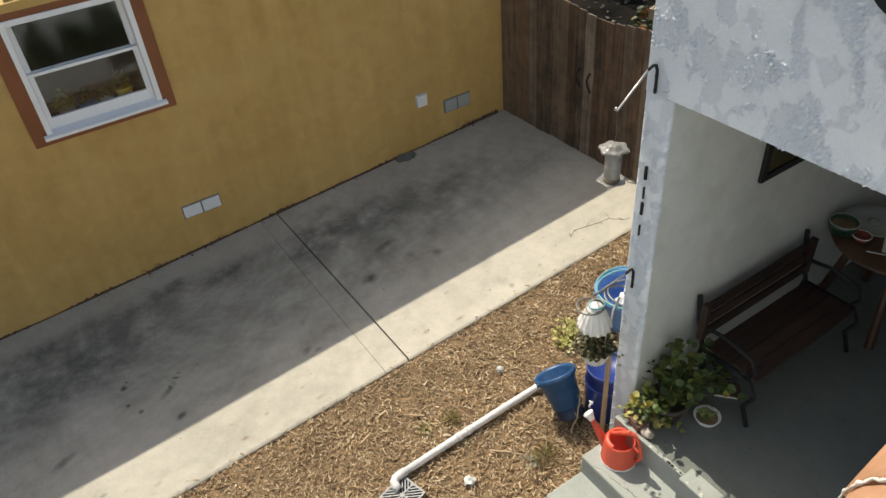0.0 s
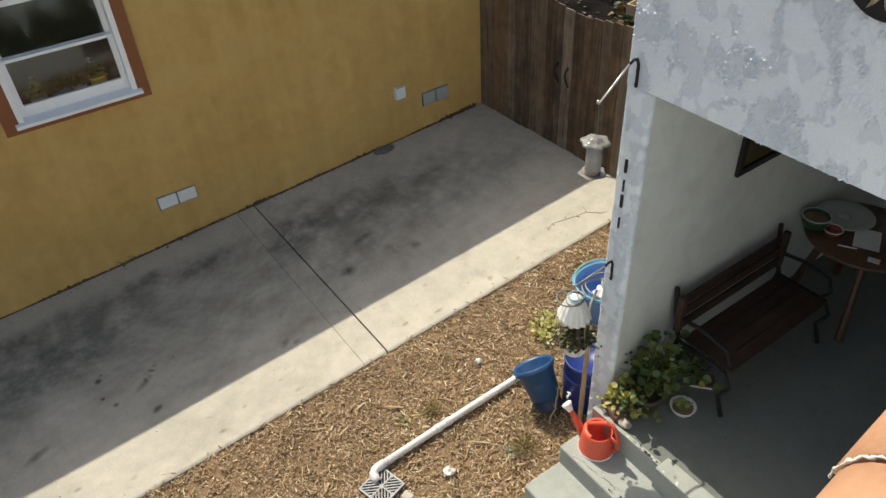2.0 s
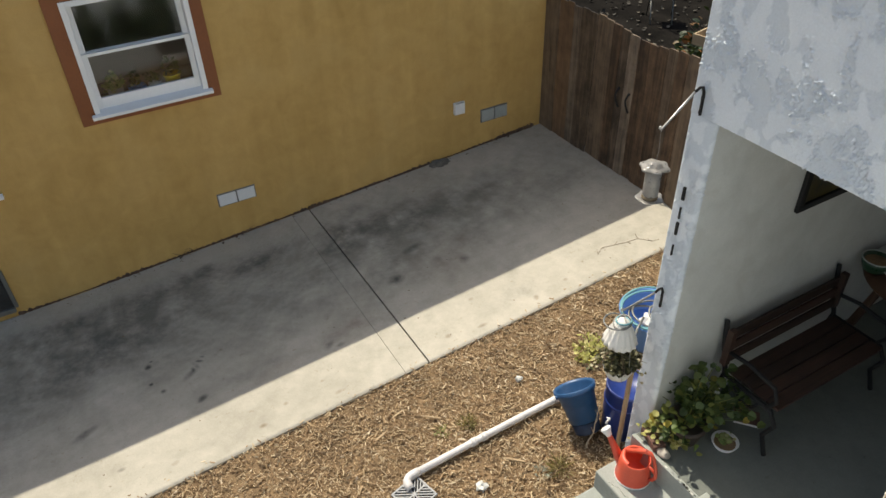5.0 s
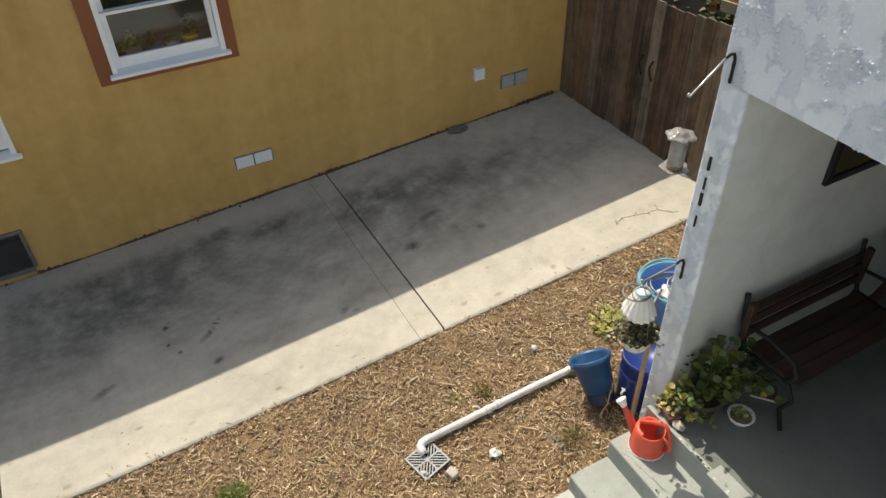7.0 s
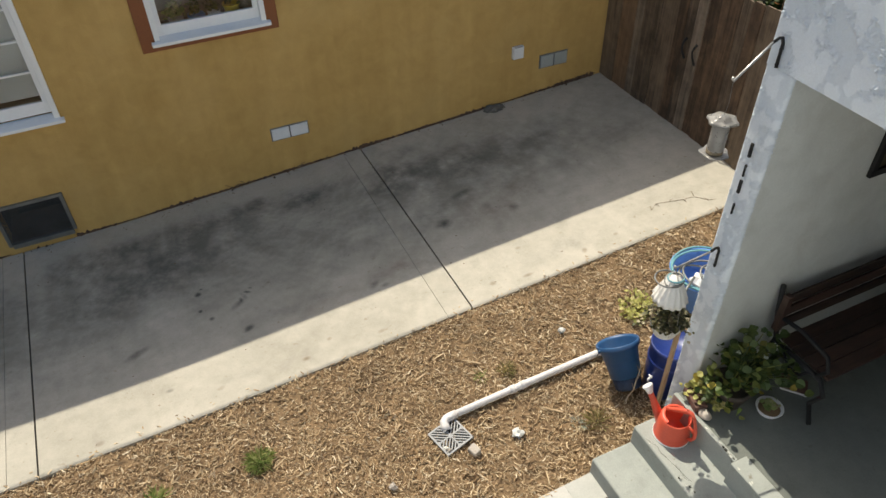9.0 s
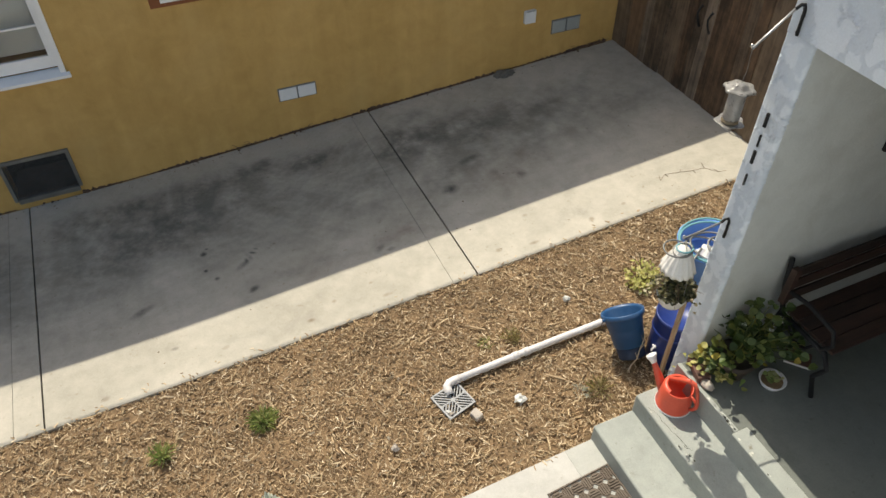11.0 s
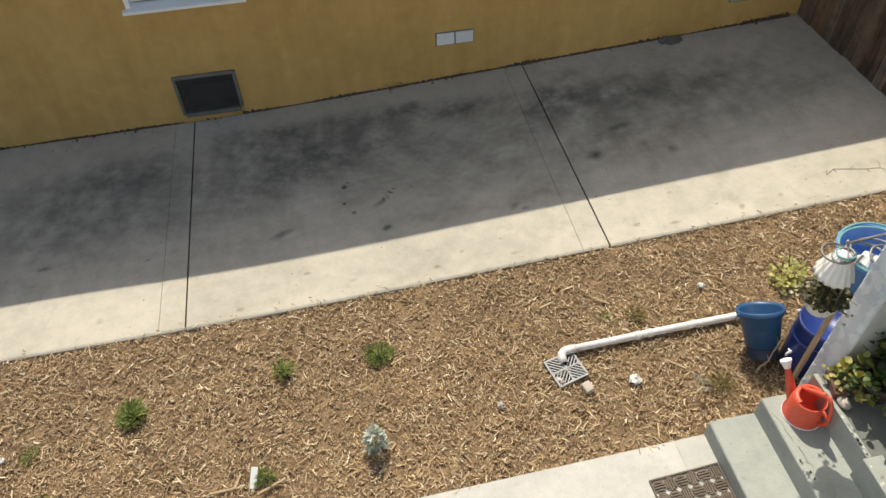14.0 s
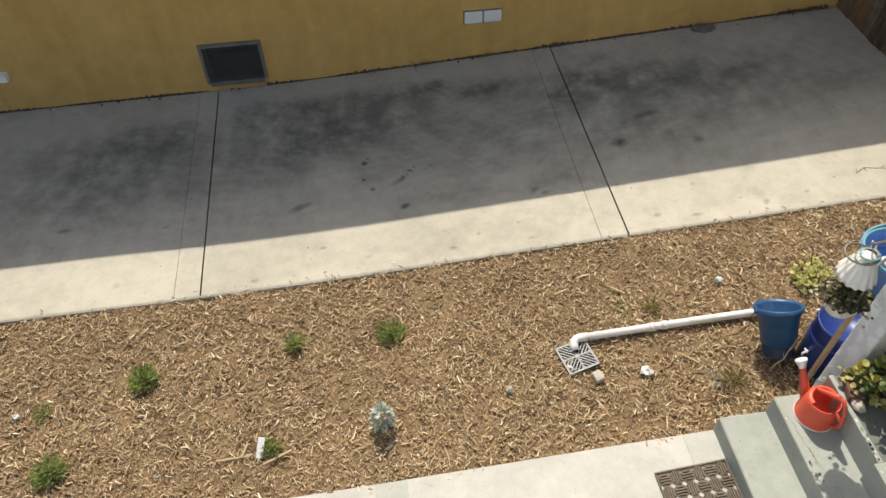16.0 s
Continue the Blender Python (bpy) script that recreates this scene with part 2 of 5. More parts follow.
M_YELLOW = stucco("yellow_stucco", (0.435, 0.272, 0.085), (0.615, 0.405, 0.15), 1.5, streak=True, depth=0.25, coat=(0.55, 0.375, 0.15), sharp=3.0)
M_GREY = stucco("pale_grey_stucco", (0.675, 0.73, 0.79), (0.8, 0.85, 0.905), 0, depth=0.35, coat=(0.61, 0.668, 0.73), plates=True)
M_PORCHWALL = stucco("porch_wall_paint", (0.53, 0.548, 0.535), (0.65, 0.668, 0.652), 3.2, depth=0.4, grain=60, coat=(0.52, 0.528, 0.505), sharp=5.0)
M_BACKWALL = stucco("porch_back_paint", (0.55, 0.55, 0.53), (0.66, 0.66, 0.64), depth=0.2)
M_CEIL = stucco("porch_ceiling_paint", (0.5, 0.49, 0.46), (0.6, 0.59, 0.56), depth=0.2)
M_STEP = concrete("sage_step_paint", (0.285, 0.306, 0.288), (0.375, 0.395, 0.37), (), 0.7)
M_SHADEFLOOR = concrete("shaded_porch_floor_paint", (0.128, 0.14, 0.128), (0.175, 0.187, 0.17), (), 0.4)
M_CHIPPED = surface("chipped_paint", (0.5, 0.5, 0.45), (0.7, 0.7, 0.65), 0.8)
M_FENCE = wood("stained_fence_wood", (0.048, 0.033, 0.022), (0.22, 0.155, 0.102), vary=0.5, grain=0.7)
M_FENCERED = wood("red_brown_fence_wood", (0.05, 0.03, 0.018), (0.23, 0.14, 0.08), vary=0.5, grain=0.6)
M_FENCEPALE = wood("weathered_fence_wood", (0.1, 0.075, 0.055), (0.33, 0.255, 0.19), vary=0.3, grain=0.7)
M_WHITE = surface("white_window_paint", (0.8, 0.805, 0.81), (0.88, 0.88, 0.87), 0.45, 1.5, 30, 0.05)
M_BROWN = surface("red_brown_trim", (0.2, 0.062, 0.018), (0.27, 0.09, 0.028), 0.6, 1.5, 40, 0.1)
M_DARKROOM = surface("room_plaster", (0.2, 0.19, 0.16), (0.3, 0.28, 0.24), 0.9)
M_BLIND = surface("pale_blind", (0.5, 0.5, 0.48), (0.62, 0.62, 0.6), 0.8)
M_VENT = surface("vent_white_metal", (0.68, 0.7, 0.71), (0.8, 0.81, 0.82), 0.5, 3, 60, 0.05)
M_VENTGREY = surface("vent_grey_metal", (0.32, 0.35, 0.34), (0.42, 0.45, 0.44), 0.5, 3, 60, 0.05)
M_GALV = surface("galvanised_frame", (0.15, 0.155, 0.15), (0.26, 0.26, 0.25), 0.5, 6, 60, 0.1, 0.6)
M_SOIL = surface("soil", (0.11, 0.07, 0.038), (0.3, 0.2, 0.11), 0.95, 5, 70, 0.8)
M_DIRT = surface("wall_base_dirt", (0.045, 0.026, 0.018), (0.15, 0.09, 0.06), 0.95, 9, 70, 0.8)
M_SHADEBLACK = surface("shade_black", (0.006, 0.006, 0.006), (0.024, 0.022, 0.02), 0.95, 1.5, 30, 0.4, spec=0.0)
M_BLACK = surface("black_iron", (0.01, 0.01, 0.011), (0.024, 0.024, 0.025), 0.7, 5, 60, 0.1, 0.0, spec=0.3)
M_STEEL = surface("bare_steel", (0.4, 0.39, 0.38), (0.6, 0.58, 0.56), 0.35, 5, 60, 0.05, 0.8)
M_PVC = surface("white_pvc", (0.74, 0.74, 0.75), (0.84, 0.84, 0.84), 0.35, 2, 50, 0.03)
M_PIPE = surface("soiled_white_pvc", (0.56, 0.53, 0.52), (0.8, 0.78, 0.78), 0.45, 7, 60, 0.05)
M_BLUE = surface("blue_bucket_plastic", (0.016, 0.066, 0.17), (0.026, 0.095, 0.225), 0.38, 3, 50, 0.04)
M_BLUEDARK = surface("dark_blue_plastic", (0.008, 0.016, 0.04), (0.02, 0.04, 0.085), 0.55, 12, 60, 0.1)
M_NAVY = surface("deep_blue_plastic", (0.01, 0.026, 0.14), (0.018, 0.042, 0.21), 0.4, 3, 50, 0.04)
M_TUB = surface("sky_blue_plastic", (0.11, 0.27, 0.68), (0.16, 0.34, 0.76), 0.4, 3, 50, 0.04)
M_HOSE = surface("teal_hose_rubber", (0.1, 0.28, 0.32), (0.16, 0.36, 0.4), 0.45, 4, 60, 0.05)
M_CAN = surface("red_plastic", (0.62, 0.08, 0.045), (0.74, 0.115, 0.065), 0.4, 3, 50, 0.04)
M_CLOTH = surface("white_fabric", (0.66, 0.64, 0.6), (0.8, 0.78, 0.75), 0.85, 8, 80, 0.3)
M_BOWL = surface("pale_grey_pot", (0.5, 0.5, 0.48), (0.64, 0.64, 0.61), 0.6)
M_TERRA = surface("terracotta", (0.4, 0.2, 0.11), (0.52, 0.29, 0.17), 0.8, 4, 60, 0.2)
M_MORTAR = surface("white_mortar", (0.5, 0.48, 0.44), (0.8, 0.78, 0.72), 0.9, 20, 90, 0.8)
M_GRATE = surface("grate_plastic", (0.22, 0.225, 0.235), (0.34, 0.345, 0.355), 0.5, 5, 60, 0.1)
M_SCREEN = surface("dusty_wire", (0.05, 0.052, 0.052), (0.09, 0.093, 0.095), 0.7, 5, 60, 0.1)
M_CLEAR = surface("cloudy_plastic", (0.3, 0.285, 0.265), (0.46, 0.445, 0.42), 0.3, 6, 50, 0.05)
M_CLEAR.node_tree.nodes["Principled BSDF"].inputs["Transmission Weight"].default_value = 0.45
M_SEED = surface("bird_seed", (0.1, 0.07, 0.04), (0.3, 0.24, 0.16), 0.9, 30, 120, 0.5)
M_BENCH = wood("red_brown_bench_wood", (0.02, 0.012, 0.009), (0.062, 0.031, 0.022), 0.6, "x", 0.4)
M_TABLE = wood("dark_table_wood", (0.04, 0.02, 0.012), (0.11, 0.055, 0.03), 0.45, "x", 0.2)
M_PALEWOOD = wood("raw_pine", (0.3, 0.21, 0.12), (0.5, 0.38, 0.24), 0.8, "z", 0.3)
M_MAT = surface("mat_rubber_brown", (0.09, 0.07, 0.055), (0.17, 0.135, 0.105), 0.8, 10, 90, 0.4)
M_STONE = surface("pale_stone", (0.32, 0.28, 0.24), (0.5, 0.45, 0.4), 0.85, 12, 70, 0.5)
M_BRICK = surface("old_brick", (0.08, 0.045, 0.035), (0.17, 0.09, 0.07), 0.9, 12, 70, 0.6)
M_DARKPOT = surface("dark_clay_pot", (0.03, 0.025, 0.02), (0.08, 0.06, 0.05), 0.7)
M_GREENGLAZE = surface("green_glaze", (0.01, 0.035, 0.018), (0.02, 0.06, 0.03), 0.3)
M_REDGLAZE = surface("red_glaze", (0.2, 0.045, 0.03), (0.32, 0.08, 0.055), 0.4)
M_PAPER = surface("paper", (0.6, 0.6, 0.6), (0.75, 0.75, 0.74), 0.9)
M_BRASS = surface("aged_gilt_metal", (0.24, 0.2, 0.13), (0.5, 0.44, 0.32), 0.5, 14, 60, 0.4, 0.3)
M_YELLOWPOT = surface("yellow_glaze", (0.6, 0.42, 0.02), (0.75, 0.55, 0.04), 0.3)
M_PICTURE = surface("dark_painting", (0.01, 0.012, 0.01), (0.09, 0.07, 0.018), 0.5, 6, 20, 0.05)
M_TWIG = surface("dry_twig", (0.08, 0.05, 0.03), (0.2, 0.14, 0.09), 0.9)
M_CHIPS = island_surface("wood_chips", ((0.0, (0.15, 0.095, 0.053)), (0.25, (0.33, 0.222, 0.127)), (0.5, (0.46, 0.33, 0.19)), (0.72, (0.48, 0.375, 0.24)), (0.9, (0.6, 0.47, 0.3)), (1.0, (0.78, 0.67, 0.5))), 0.85)
M_LEAF = island_surface("geranium_leaf", ((0.0, (0.035, 0.065, 0.016)), (0.6, (0.09, 0.135, 0.034)), (0.9, (0.22, 0.24, 0.06)), (1.0, (0.42, 0.32, 0.06))), 0.55, 0.25)
M_BASKETLEAF = island_surface("basket_leaf", ((0.0, (0.07, 0.08, 0.03)), (0.45, (0.22, 0.21, 0.08)), (0.75, (0.4, 0.35, 0.18)), (1.0, (0.68, 0.62, 0.45))), 0.6, 0.2)
M_BASKETDARK = island_surface("basket_dark_leaf", ((0.0, (0.03, 0.035, 0.016)), (0.6, (0.09, 0.09, 0.04)), (1.0, (0.2, 0.18, 0.09))), 0.6, 0.15)
M_LIMELEAF = island_surface("lime_leaf", ((0.0, (0.3, 0.32, 0.08)), (0.6, (0.52, 0.5, 0.17)), (1.0, (0.72, 0.66, 0.34))), 0.6, 0.3)
M_GRASS = island_surface("weed_blade", ((0.0, (0.2, 0.3, 0.09)), (0.6, (0.42, 0.5, 0.19)), (1.0, (0.66, 0.63, 0.35))), 0.6, 0.5)
M_DRYWEED = island_surface("dry_weed_blade", ((0.0, (0.22, 0.2, 0.08)), (0.6, (0.42, 0.38, 0.17)), (1.0, (0.6, 0.52, 0.3))), 0.7, 0.3)
M_SILVER = island_surface("silver_leaf", ((0.0, (0.42, 0.47, 0.4)), (1.0, (0.72, 0.76, 0.68))), 0.7, 0.2)
M_SHRUB = island_surface("shrub_leaf", ((0.0, (0.08, 0.12, 0.06)), (0.8, (0.19, 0.24, 0.13)), (1.0, (0.38, 0.36, 0.26))), 0.6, 0.2)
M_STALK = surface("bleached_stalk", (0.28, 0.22, 0.15), (0.5, 0.42, 0.32), 0.9)
M_CLOD = surface("grey_clod", (0.09, 0.085, 0.075), (0.2, 0.19, 0.165), 0.9, 14, 70, 0.6)
M_SHADELEAF = island_surface("shaded_fallen_leaf", ((0.0, (0.015, 0.014, 0.012)), (0.6, (0.04, 0.034, 0.025)), (0.9, (0.1, 0.088, 0.066)), (1.0, (0.22, 0.2, 0.16))), 0.8)
M_HEDGE = island_surface("hedge_leaf", ((0.0, (0.012, 0.025, 0.008)), (0.8, (0.035, 0.06, 0.015)), (1.0, (0.3, 0.1, 0.015))), 0.6, 0.2)
mg, ng, lg, bg = nodes_of("window_glass")
bg.inputs["Base Color"].default_value = (0.9, 0.93, 0.92, 1)
bg.inputs["Roughness"].default_value = 0.03
bg.inputs["Transmission Weight"].default_value = 1.0
bg.inputs["IOR"].default_value = 1.45
M_GLASS = mg


# ---------------- mesh helpers ----------------
def part(name, bm, material, parent=None, label="", smooth=False):
    me = bpy.data.meshes.new(name)
    bm.normal_update()
    bm.to_mesh(me)
    bm.free()
    me.materials.append(material)
    if smooth:
        me.shade_smooth()
    ob = new(name, me)
    if parent:
        ob.parent = parent
    if label:
        ob["label"] = label
    return ob


def thing(name, label, category, group="", kind="", at=None):
    ob = new(name)
    if at:
        ob.matrix_world = pose(*at)
    return tagged(ob, label, category, group, kind)


def raw(name, verts, faces, material, parent=None, smooth=False):
    me = bpy.data.meshes.new(name)
    me.from_pydata(verts, [], faces)
    me.materials.append(material)
    if smooth:
        me.shade_smooth()
    ob = new(name, me)
    if parent:
        ob.parent = parent
    return ob


def box(bm, x0, x1, y0, y1, z0, z1, m=None, bevel=0.0):
    g = bmesh.ops.create_cube(bm, size=1.0)
    vs = g["verts"]
    for v in vs:
        v.co = Vector(((x0 + x1) / 2 + v.co.x * (x1 - x0), (y0 + y1) / 2 + v.co.y * (y1 - y0), (z0 + z1) / 2 + v.co.z * (z1 - z0)))
    if bevel:
        es = list({e for v in vs for e in v.link_edges})
        r = bmesh.ops.bevel(bm, geom=es, offset=bevel, segments=2, affect="EDGES", profile=0.5)
        vs = list({v for f in r["faces"] for v in f.verts} | {v for v in vs if v.is_valid})
    if m is not None:
        bmesh.ops.transform(bm, matrix=m, verts=vs)
    return vs


def boxpart(name, dims, material, parent=None, label="", bevel=0.004, m=None):
    bm = bmesh.new()
    box(bm, *dims, m=m, bevel=bevel)
    return part(name, bm, material, parent, label)


def lathe(profile, seg=28, wave=0.0, waves=0, cap=False):
    """A turned shape from (radius, height) pairs; wave pleats it."""
    bm = bmesh.new()
    rings = []
    for r, z in profile:
        ring = []
        for i in range(seg):
            a = 2 * math.pi * i / seg
            q = r * (1 + (wave * math.cos(waves * a) if waves else 0))
            ring.append(bm.verts.new((q * math.cos(a), q * math.sin(a), z)))
        rings.append(ring)
    for p, q in zip(rings, rings[1:]):
        for i in range(seg):
            bm.faces.new((p[i], p[(i + 1) % seg], q[(i + 1) % seg], q[i]))
    bm.faces.new(reversed(rings[0]))
    if cap:
        bm.faces.new(rings[-1])
    return bm


def tube(points, radius, seg=8, bm=None, closed=False):
    """A round rod along points; radius may be a list."""
    bm = bm or bmesh.new()
    pts = [Vector(p) for p in points]
    rings = []
    side = None
    for i, p in enumerate(pts):
        if closed:
            d = (pts[(i + 1) % len(pts)] - pts[i - 1]).normalized()
        else:
            d = (pts[min(i + 1, len(pts) - 1)] - pts[max(i - 1, 0)]).normalized()
        if side is None:
            side = d.orthogonal().normalized()
        side = (side - d * side.dot(d)).normalized()
        up = d.cross(side)
        r = radius[i] if isinstance(radius, (list, tuple)) else radius
        rings.append([bm.verts.new(p + (side * math.cos(a) + up * math.sin(a)) * r) for a in (2 * math.pi * k / seg for k in range(seg))])
    pairs = list(zip(rings, rings[1:])) + ([(rings[-1], rings[0])] if closed else [])
    for p, q in pairs:
        for k in range(seg):
            bm.faces.new((p[k], p[(k + 1) % seg], q[(k + 1) % seg], q[k]))
    if not closed:
        bm.faces.new(reversed(rings[0]))
        bm.faces.new(rings[-1])
    return bm


def leaves(name, spots, material, parent, rng, size=(0.03, 0.05), shape="round", droop=0.4, smooth=False):
    """Many separate folded leaves in one mesh; spots are (place, outward direction)."""
    verts, faces = [], []
    for p, out in spots:
        s = rng.uniform(*size)
        d = Vector(out) + Vector((rng.gauss(0, 0.5), rng.gauss(0, 0.5), rng.gauss(0, droop)))
        d.normalize()
        side = d.cross(Vector((rng.gauss(0, 0.4), rng.gauss(0, 0.4), 1))).normalized()
        up = side.cross(d)
        p = Vector(p)
        n = len(verts)
        w = {"round": 0.55, "blade": 0.035, "long": 0.22}[shape]
        prof = ((0, 0.12), (0.3, 1.0), (0.7, 0.95), (1.0, 0.25))
        for t, k in prof:
            mid = p + d * (t * s) - up * (0.25 * s * t * t)
            verts += [mid + side * (k * w * s) + up * (0.12 * s * k), mid, mid - side * (k * w * s) + up * (0.12 * s * k)]
        for i in range(3):
            a = n + 3 * i
            faces += [(a, a + 1, a + 4, a + 3), (a + 1, a + 2, a + 5, a + 4)]
    ob = raw(name, [tuple(v) for v in verts], faces, material, parent, smooth)
    return ob


# ---------------- lie of the land ----------------
def gz(x, y=0.0):
    """Height of the paving: it climbs towards the gate and flattens out towards the street."""
    if x > -0.8:
        z = 0.057 * (x - 1.15)
    elif x > -3.0:
        u = -0.8 - x
        z = -0.11115 - (0.057 * u - 0.0102 * u * u)
    else:
        z = -0.18718 - 0.012 * (-3.0 - x)
    return max(min(z, 0.24), -0.4) - 0.0051 * max(y, -8)


def sheet(name, xs, ys, zf, material, parent=None, depth=0.0, kind=""):
    """A surface over a grid, with sides down to depth below where depth is set."""
    verts, faces = [], []
    nx, ny = len(xs), len(ys)
    for x in xs:
        for y in ys:
            verts.append((x, y, zf(x, y)))
    for i in range(nx - 1):
        for j in range(ny - 1):
            a = i * ny + j
            faces.append((a, a + ny, a + ny + 1, a + 1))
    if depth:
        rim = [i * ny for i in range(nx)] + [(nx - 1) * ny + j for j in range(1, ny)] + [i * ny + ny - 1 for i in range(nx - 2, -1, -1)] + list(range(ny - 2, 0, -1))
        low = {}
        for k in rim:
            low[k] = len(verts)
            x, y, z = verts[k]
            verts.append((x, y, z - depth))
        for a, b in zip(rim, rim[1:] + rim[:1]):
            faces.append((b, a, low[a], low[b]))
    ob = raw(name, verts, faces, material, parent)
    if kind:
        ob["kind"] = kind
    return ob


def steps_of(a, b, d):
    n = max(2, int(abs(b - a) / d) + 1)
    return [a + (b - a) * i / (n - 1) for i in range(n)]


def wall_sheet(bm, x0, x1, z0, z1, y0, y1, holes):
    """A wall along x between y0 and y1 with openings (xa, xb, za, zb) right through it."""
    xs = sorted({x0, x1, *[v for h in holes for v in h[:2]]})
    zs = sorted({z0, z1, *[v for h in holes for v in h[2:]]})
    solid = {}
    for i in range(len(xs) - 1):
        for j in range(len(zs) - 1):
            cx, cz = (xs[i] + xs[i + 1]) / 2, (zs[j] + zs[j + 1]) / 2
            solid[i, j] = not any(h[0] < cx < h[1] and h[2] < cz < h[3] for h in holes)
    vert = {}

    def v(i, j, k):
        if (i, j, k) not in vert:
            vert[i, j, k] = bm.verts.new((xs[i], (y0, y1)[k], zs[j]))
        return vert[i, j, k]

    for (i, j), s in solid.items():
        if not s:
            continue
        bm.faces.new((v(i, j, 0), v(i + 1, j, 0), v(i + 1, j + 1, 0), v(i, j + 1, 0)))
        bm.faces.new((v(i, j, 1), v(i, j + 1, 1), v(i + 1, j + 1, 1), v(i + 1, j, 1)))
        for (di, dj, p, q) in ((-1, 0, (i, j), (i, j + 1)), (1, 0, (i + 1, j), (i + 1, j + 1)), (0, -1, (i, j), (i + 1, j)), (0, 1, (i, j + 1), (i + 1, j + 1))):
            if not solid.get((i + di, j + dj), False):
                bm.faces.new((v(*p, 0), v(*q, 0), v(*q, 1), v(*p, 1)))
    bmesh.ops.recalc_face_normals(bm, faces=bm.faces)


# ---------------- large structure ----------------
FENCE_X, WALK_Y, CURB_Y = 4.6, -4.9, -3.0
PORCH_Z, POST_X, WALL_N, WALL_S = 0.58, 1.985, -4.72, -4.9

ground = sheet("ground", [-400, -60, -20, -9] + steps_of(-8, 8, 0.5) + [12, 30, 80, 400], [-400, -60, -20, -9, -7, -5, -4.4, -3.7, -3, -1.5, 0, 2, 5, 12, 40, 400], lambda x, y: gz(x, y) - 0.13, M_SOIL)
tagged(ground, "brown soil ground round the houses", "ground", kind="structure")

# driveway slabs with open joints and narrow saw cuts
driveway = thing("driveway", "stained concrete driveway slabs, partly in shade", "driveway", kind="structure")
# each cut runs from one x at the bed to another at the house
CUTS = ((-14.0, -14.0), (-2.7905, -2.81), (-2.5635, -2.605), (0.948, 0.972), (1.19, 1.192), (4.7, 4.7))
GAPS = (0.0, 0.0017, 0.0072, 0.0018, 0.0078, 0.0)
for i in range(5):
    xa, xb = CUTS[i][0], CUTS[i + 1][0]

    def top(x, y):
        lip = max(0.0, abs(y + 1.5) - 1.47) / 0.03
        return gz(x, y) - 0.012 * lip * lip
    slab = sheet("slab", steps_of(xa, xb, 0.3), [-3.0, -2.985, -2.97, -2.2, -1.5, -0.7, -0.02], top, M_CONCRETE, driveway, 0.14)
    for v in slab.data.vertices:
        u, w = (v.co.x - xa) / (xb - xa), (v.co.y + 3.0) / 3.0
        v.co.x += (1 - u) * ((CUTS[i][1] - xa) * w + GAPS[i]) + u * ((CUTS[i + 1][1] - xb) * w - GAPS[i + 1])
joint = sheet("joint_filler", steps_of(-14, 4.58, 0.5), [-2.99, -1.5, -0.02], lambda x, y: gz(x, y) - 0.03, M_JOINT, driveway, 0.02)

# front walk beside the bed
walkway = thing("walkway", "pale sunlit concrete walk leading to the porch steps", "walkway", kind="structure")
for xa, xb, m in ((-14.0, -1.2, M_WALK), (-1.199, -0.98, M_WALKGREY), (-0.979, 0.975, M_WALK), (0.976, 1.199, M_WALKGREY)):
    sheet("slab", steps_of(xa, xb, 0.4), [-6.9, -6.0, -4.93, WALK_Y], lambda x, y: gz(x, y) + 0.004, m, walkway, 0.12)

# yellow house
house = thing("wall_north", "ochre yellow stucco house wall", "wall", kind="structure")
WIN_A = (-0.725, 0.365, 1.75, 2.84)
WIN_B = (-2.885, -1.76, 1.205, 2.62)
CRAWL = (-2.665, -2.065, -0.06, 0.375)
bm = bmesh.new()
wall_sheet(bm, -14, 4.62, -0.7, 2.88, 0.0, 0.18, (WIN_A, WIN_B, CRAWL))
box(bm, -0.6, 4.62, 0.03, 0.18, 2.88, 3.02)
part("stucco", bm, M_YELLOW, house)
bm = bmesh.new()
for d in ((4.42, 4.62, 0.18, 9, -0.7, 2.88), (-14, 4.62, 9, 9.2, -0.7, 2.88), (-14.2, -14, 0, 9.2, -0.7, 2.88)):
    box(bm, *d)
part("outer_wall", bm, M_YELLOW, house)
roof = thing("roof", "added shallow hipped roof, its ochre yellow stucco edge tilted to place the driveway shade", "roof", kind="structure")
bm = bmesh.new()
vs = [bm.verts.new(p) for p in ((-14.5, -0.02, 2.42), (4.65, -0.02, 3.18), (4.65, 9.4, 3.18), (-14.5, 9.4, 2.42), (-14.5, -0.02, 2.41), (4.65, -0.02, 3.06), (4.65, 9.4, 3.06), (-14.5, 9.4, 2.41), (-10.5, 4.5, 4.0), (1.0, 4.5, 4.0))]
for f in ((4, 7, 6, 5), (0, 1, 9, 8), (1, 2, 9), (2, 3, 8, 9), (3, 0, 8), (0, 4, 5, 1), (1, 5, 6, 2), (2, 6, 7, 3), (3, 7, 4, 0)):
    bm.faces.new([vs[i] for i in f])
part("shade_roof", bm, M_YELLOW, roof)
room = thing("room_wall", "dim plastered rooms behind the windows", "wall", kind="structure")
for x0, x1, z0, z1 in ((-1.3, 0.95, 0.9, 2.95), (-3.4, -1.34, 0.7, 2.95)):
    bm = bmesh.new()
    for d in ((x0 - 0.03, x0, 0.19, 3, z0, z1), (x1, x1 + 0.03, 0.19, 3, z0, z1), (x0, x1, 3, 3.03, z0, z1), (x0, x1, 0.19, 3, z0 - 0.03, z0), (x0, x1, 0.19, 3, z1, z1 + 0.03)):
        box(bm, *d)
    part("plaster", bm, M_DARKROOM, room)
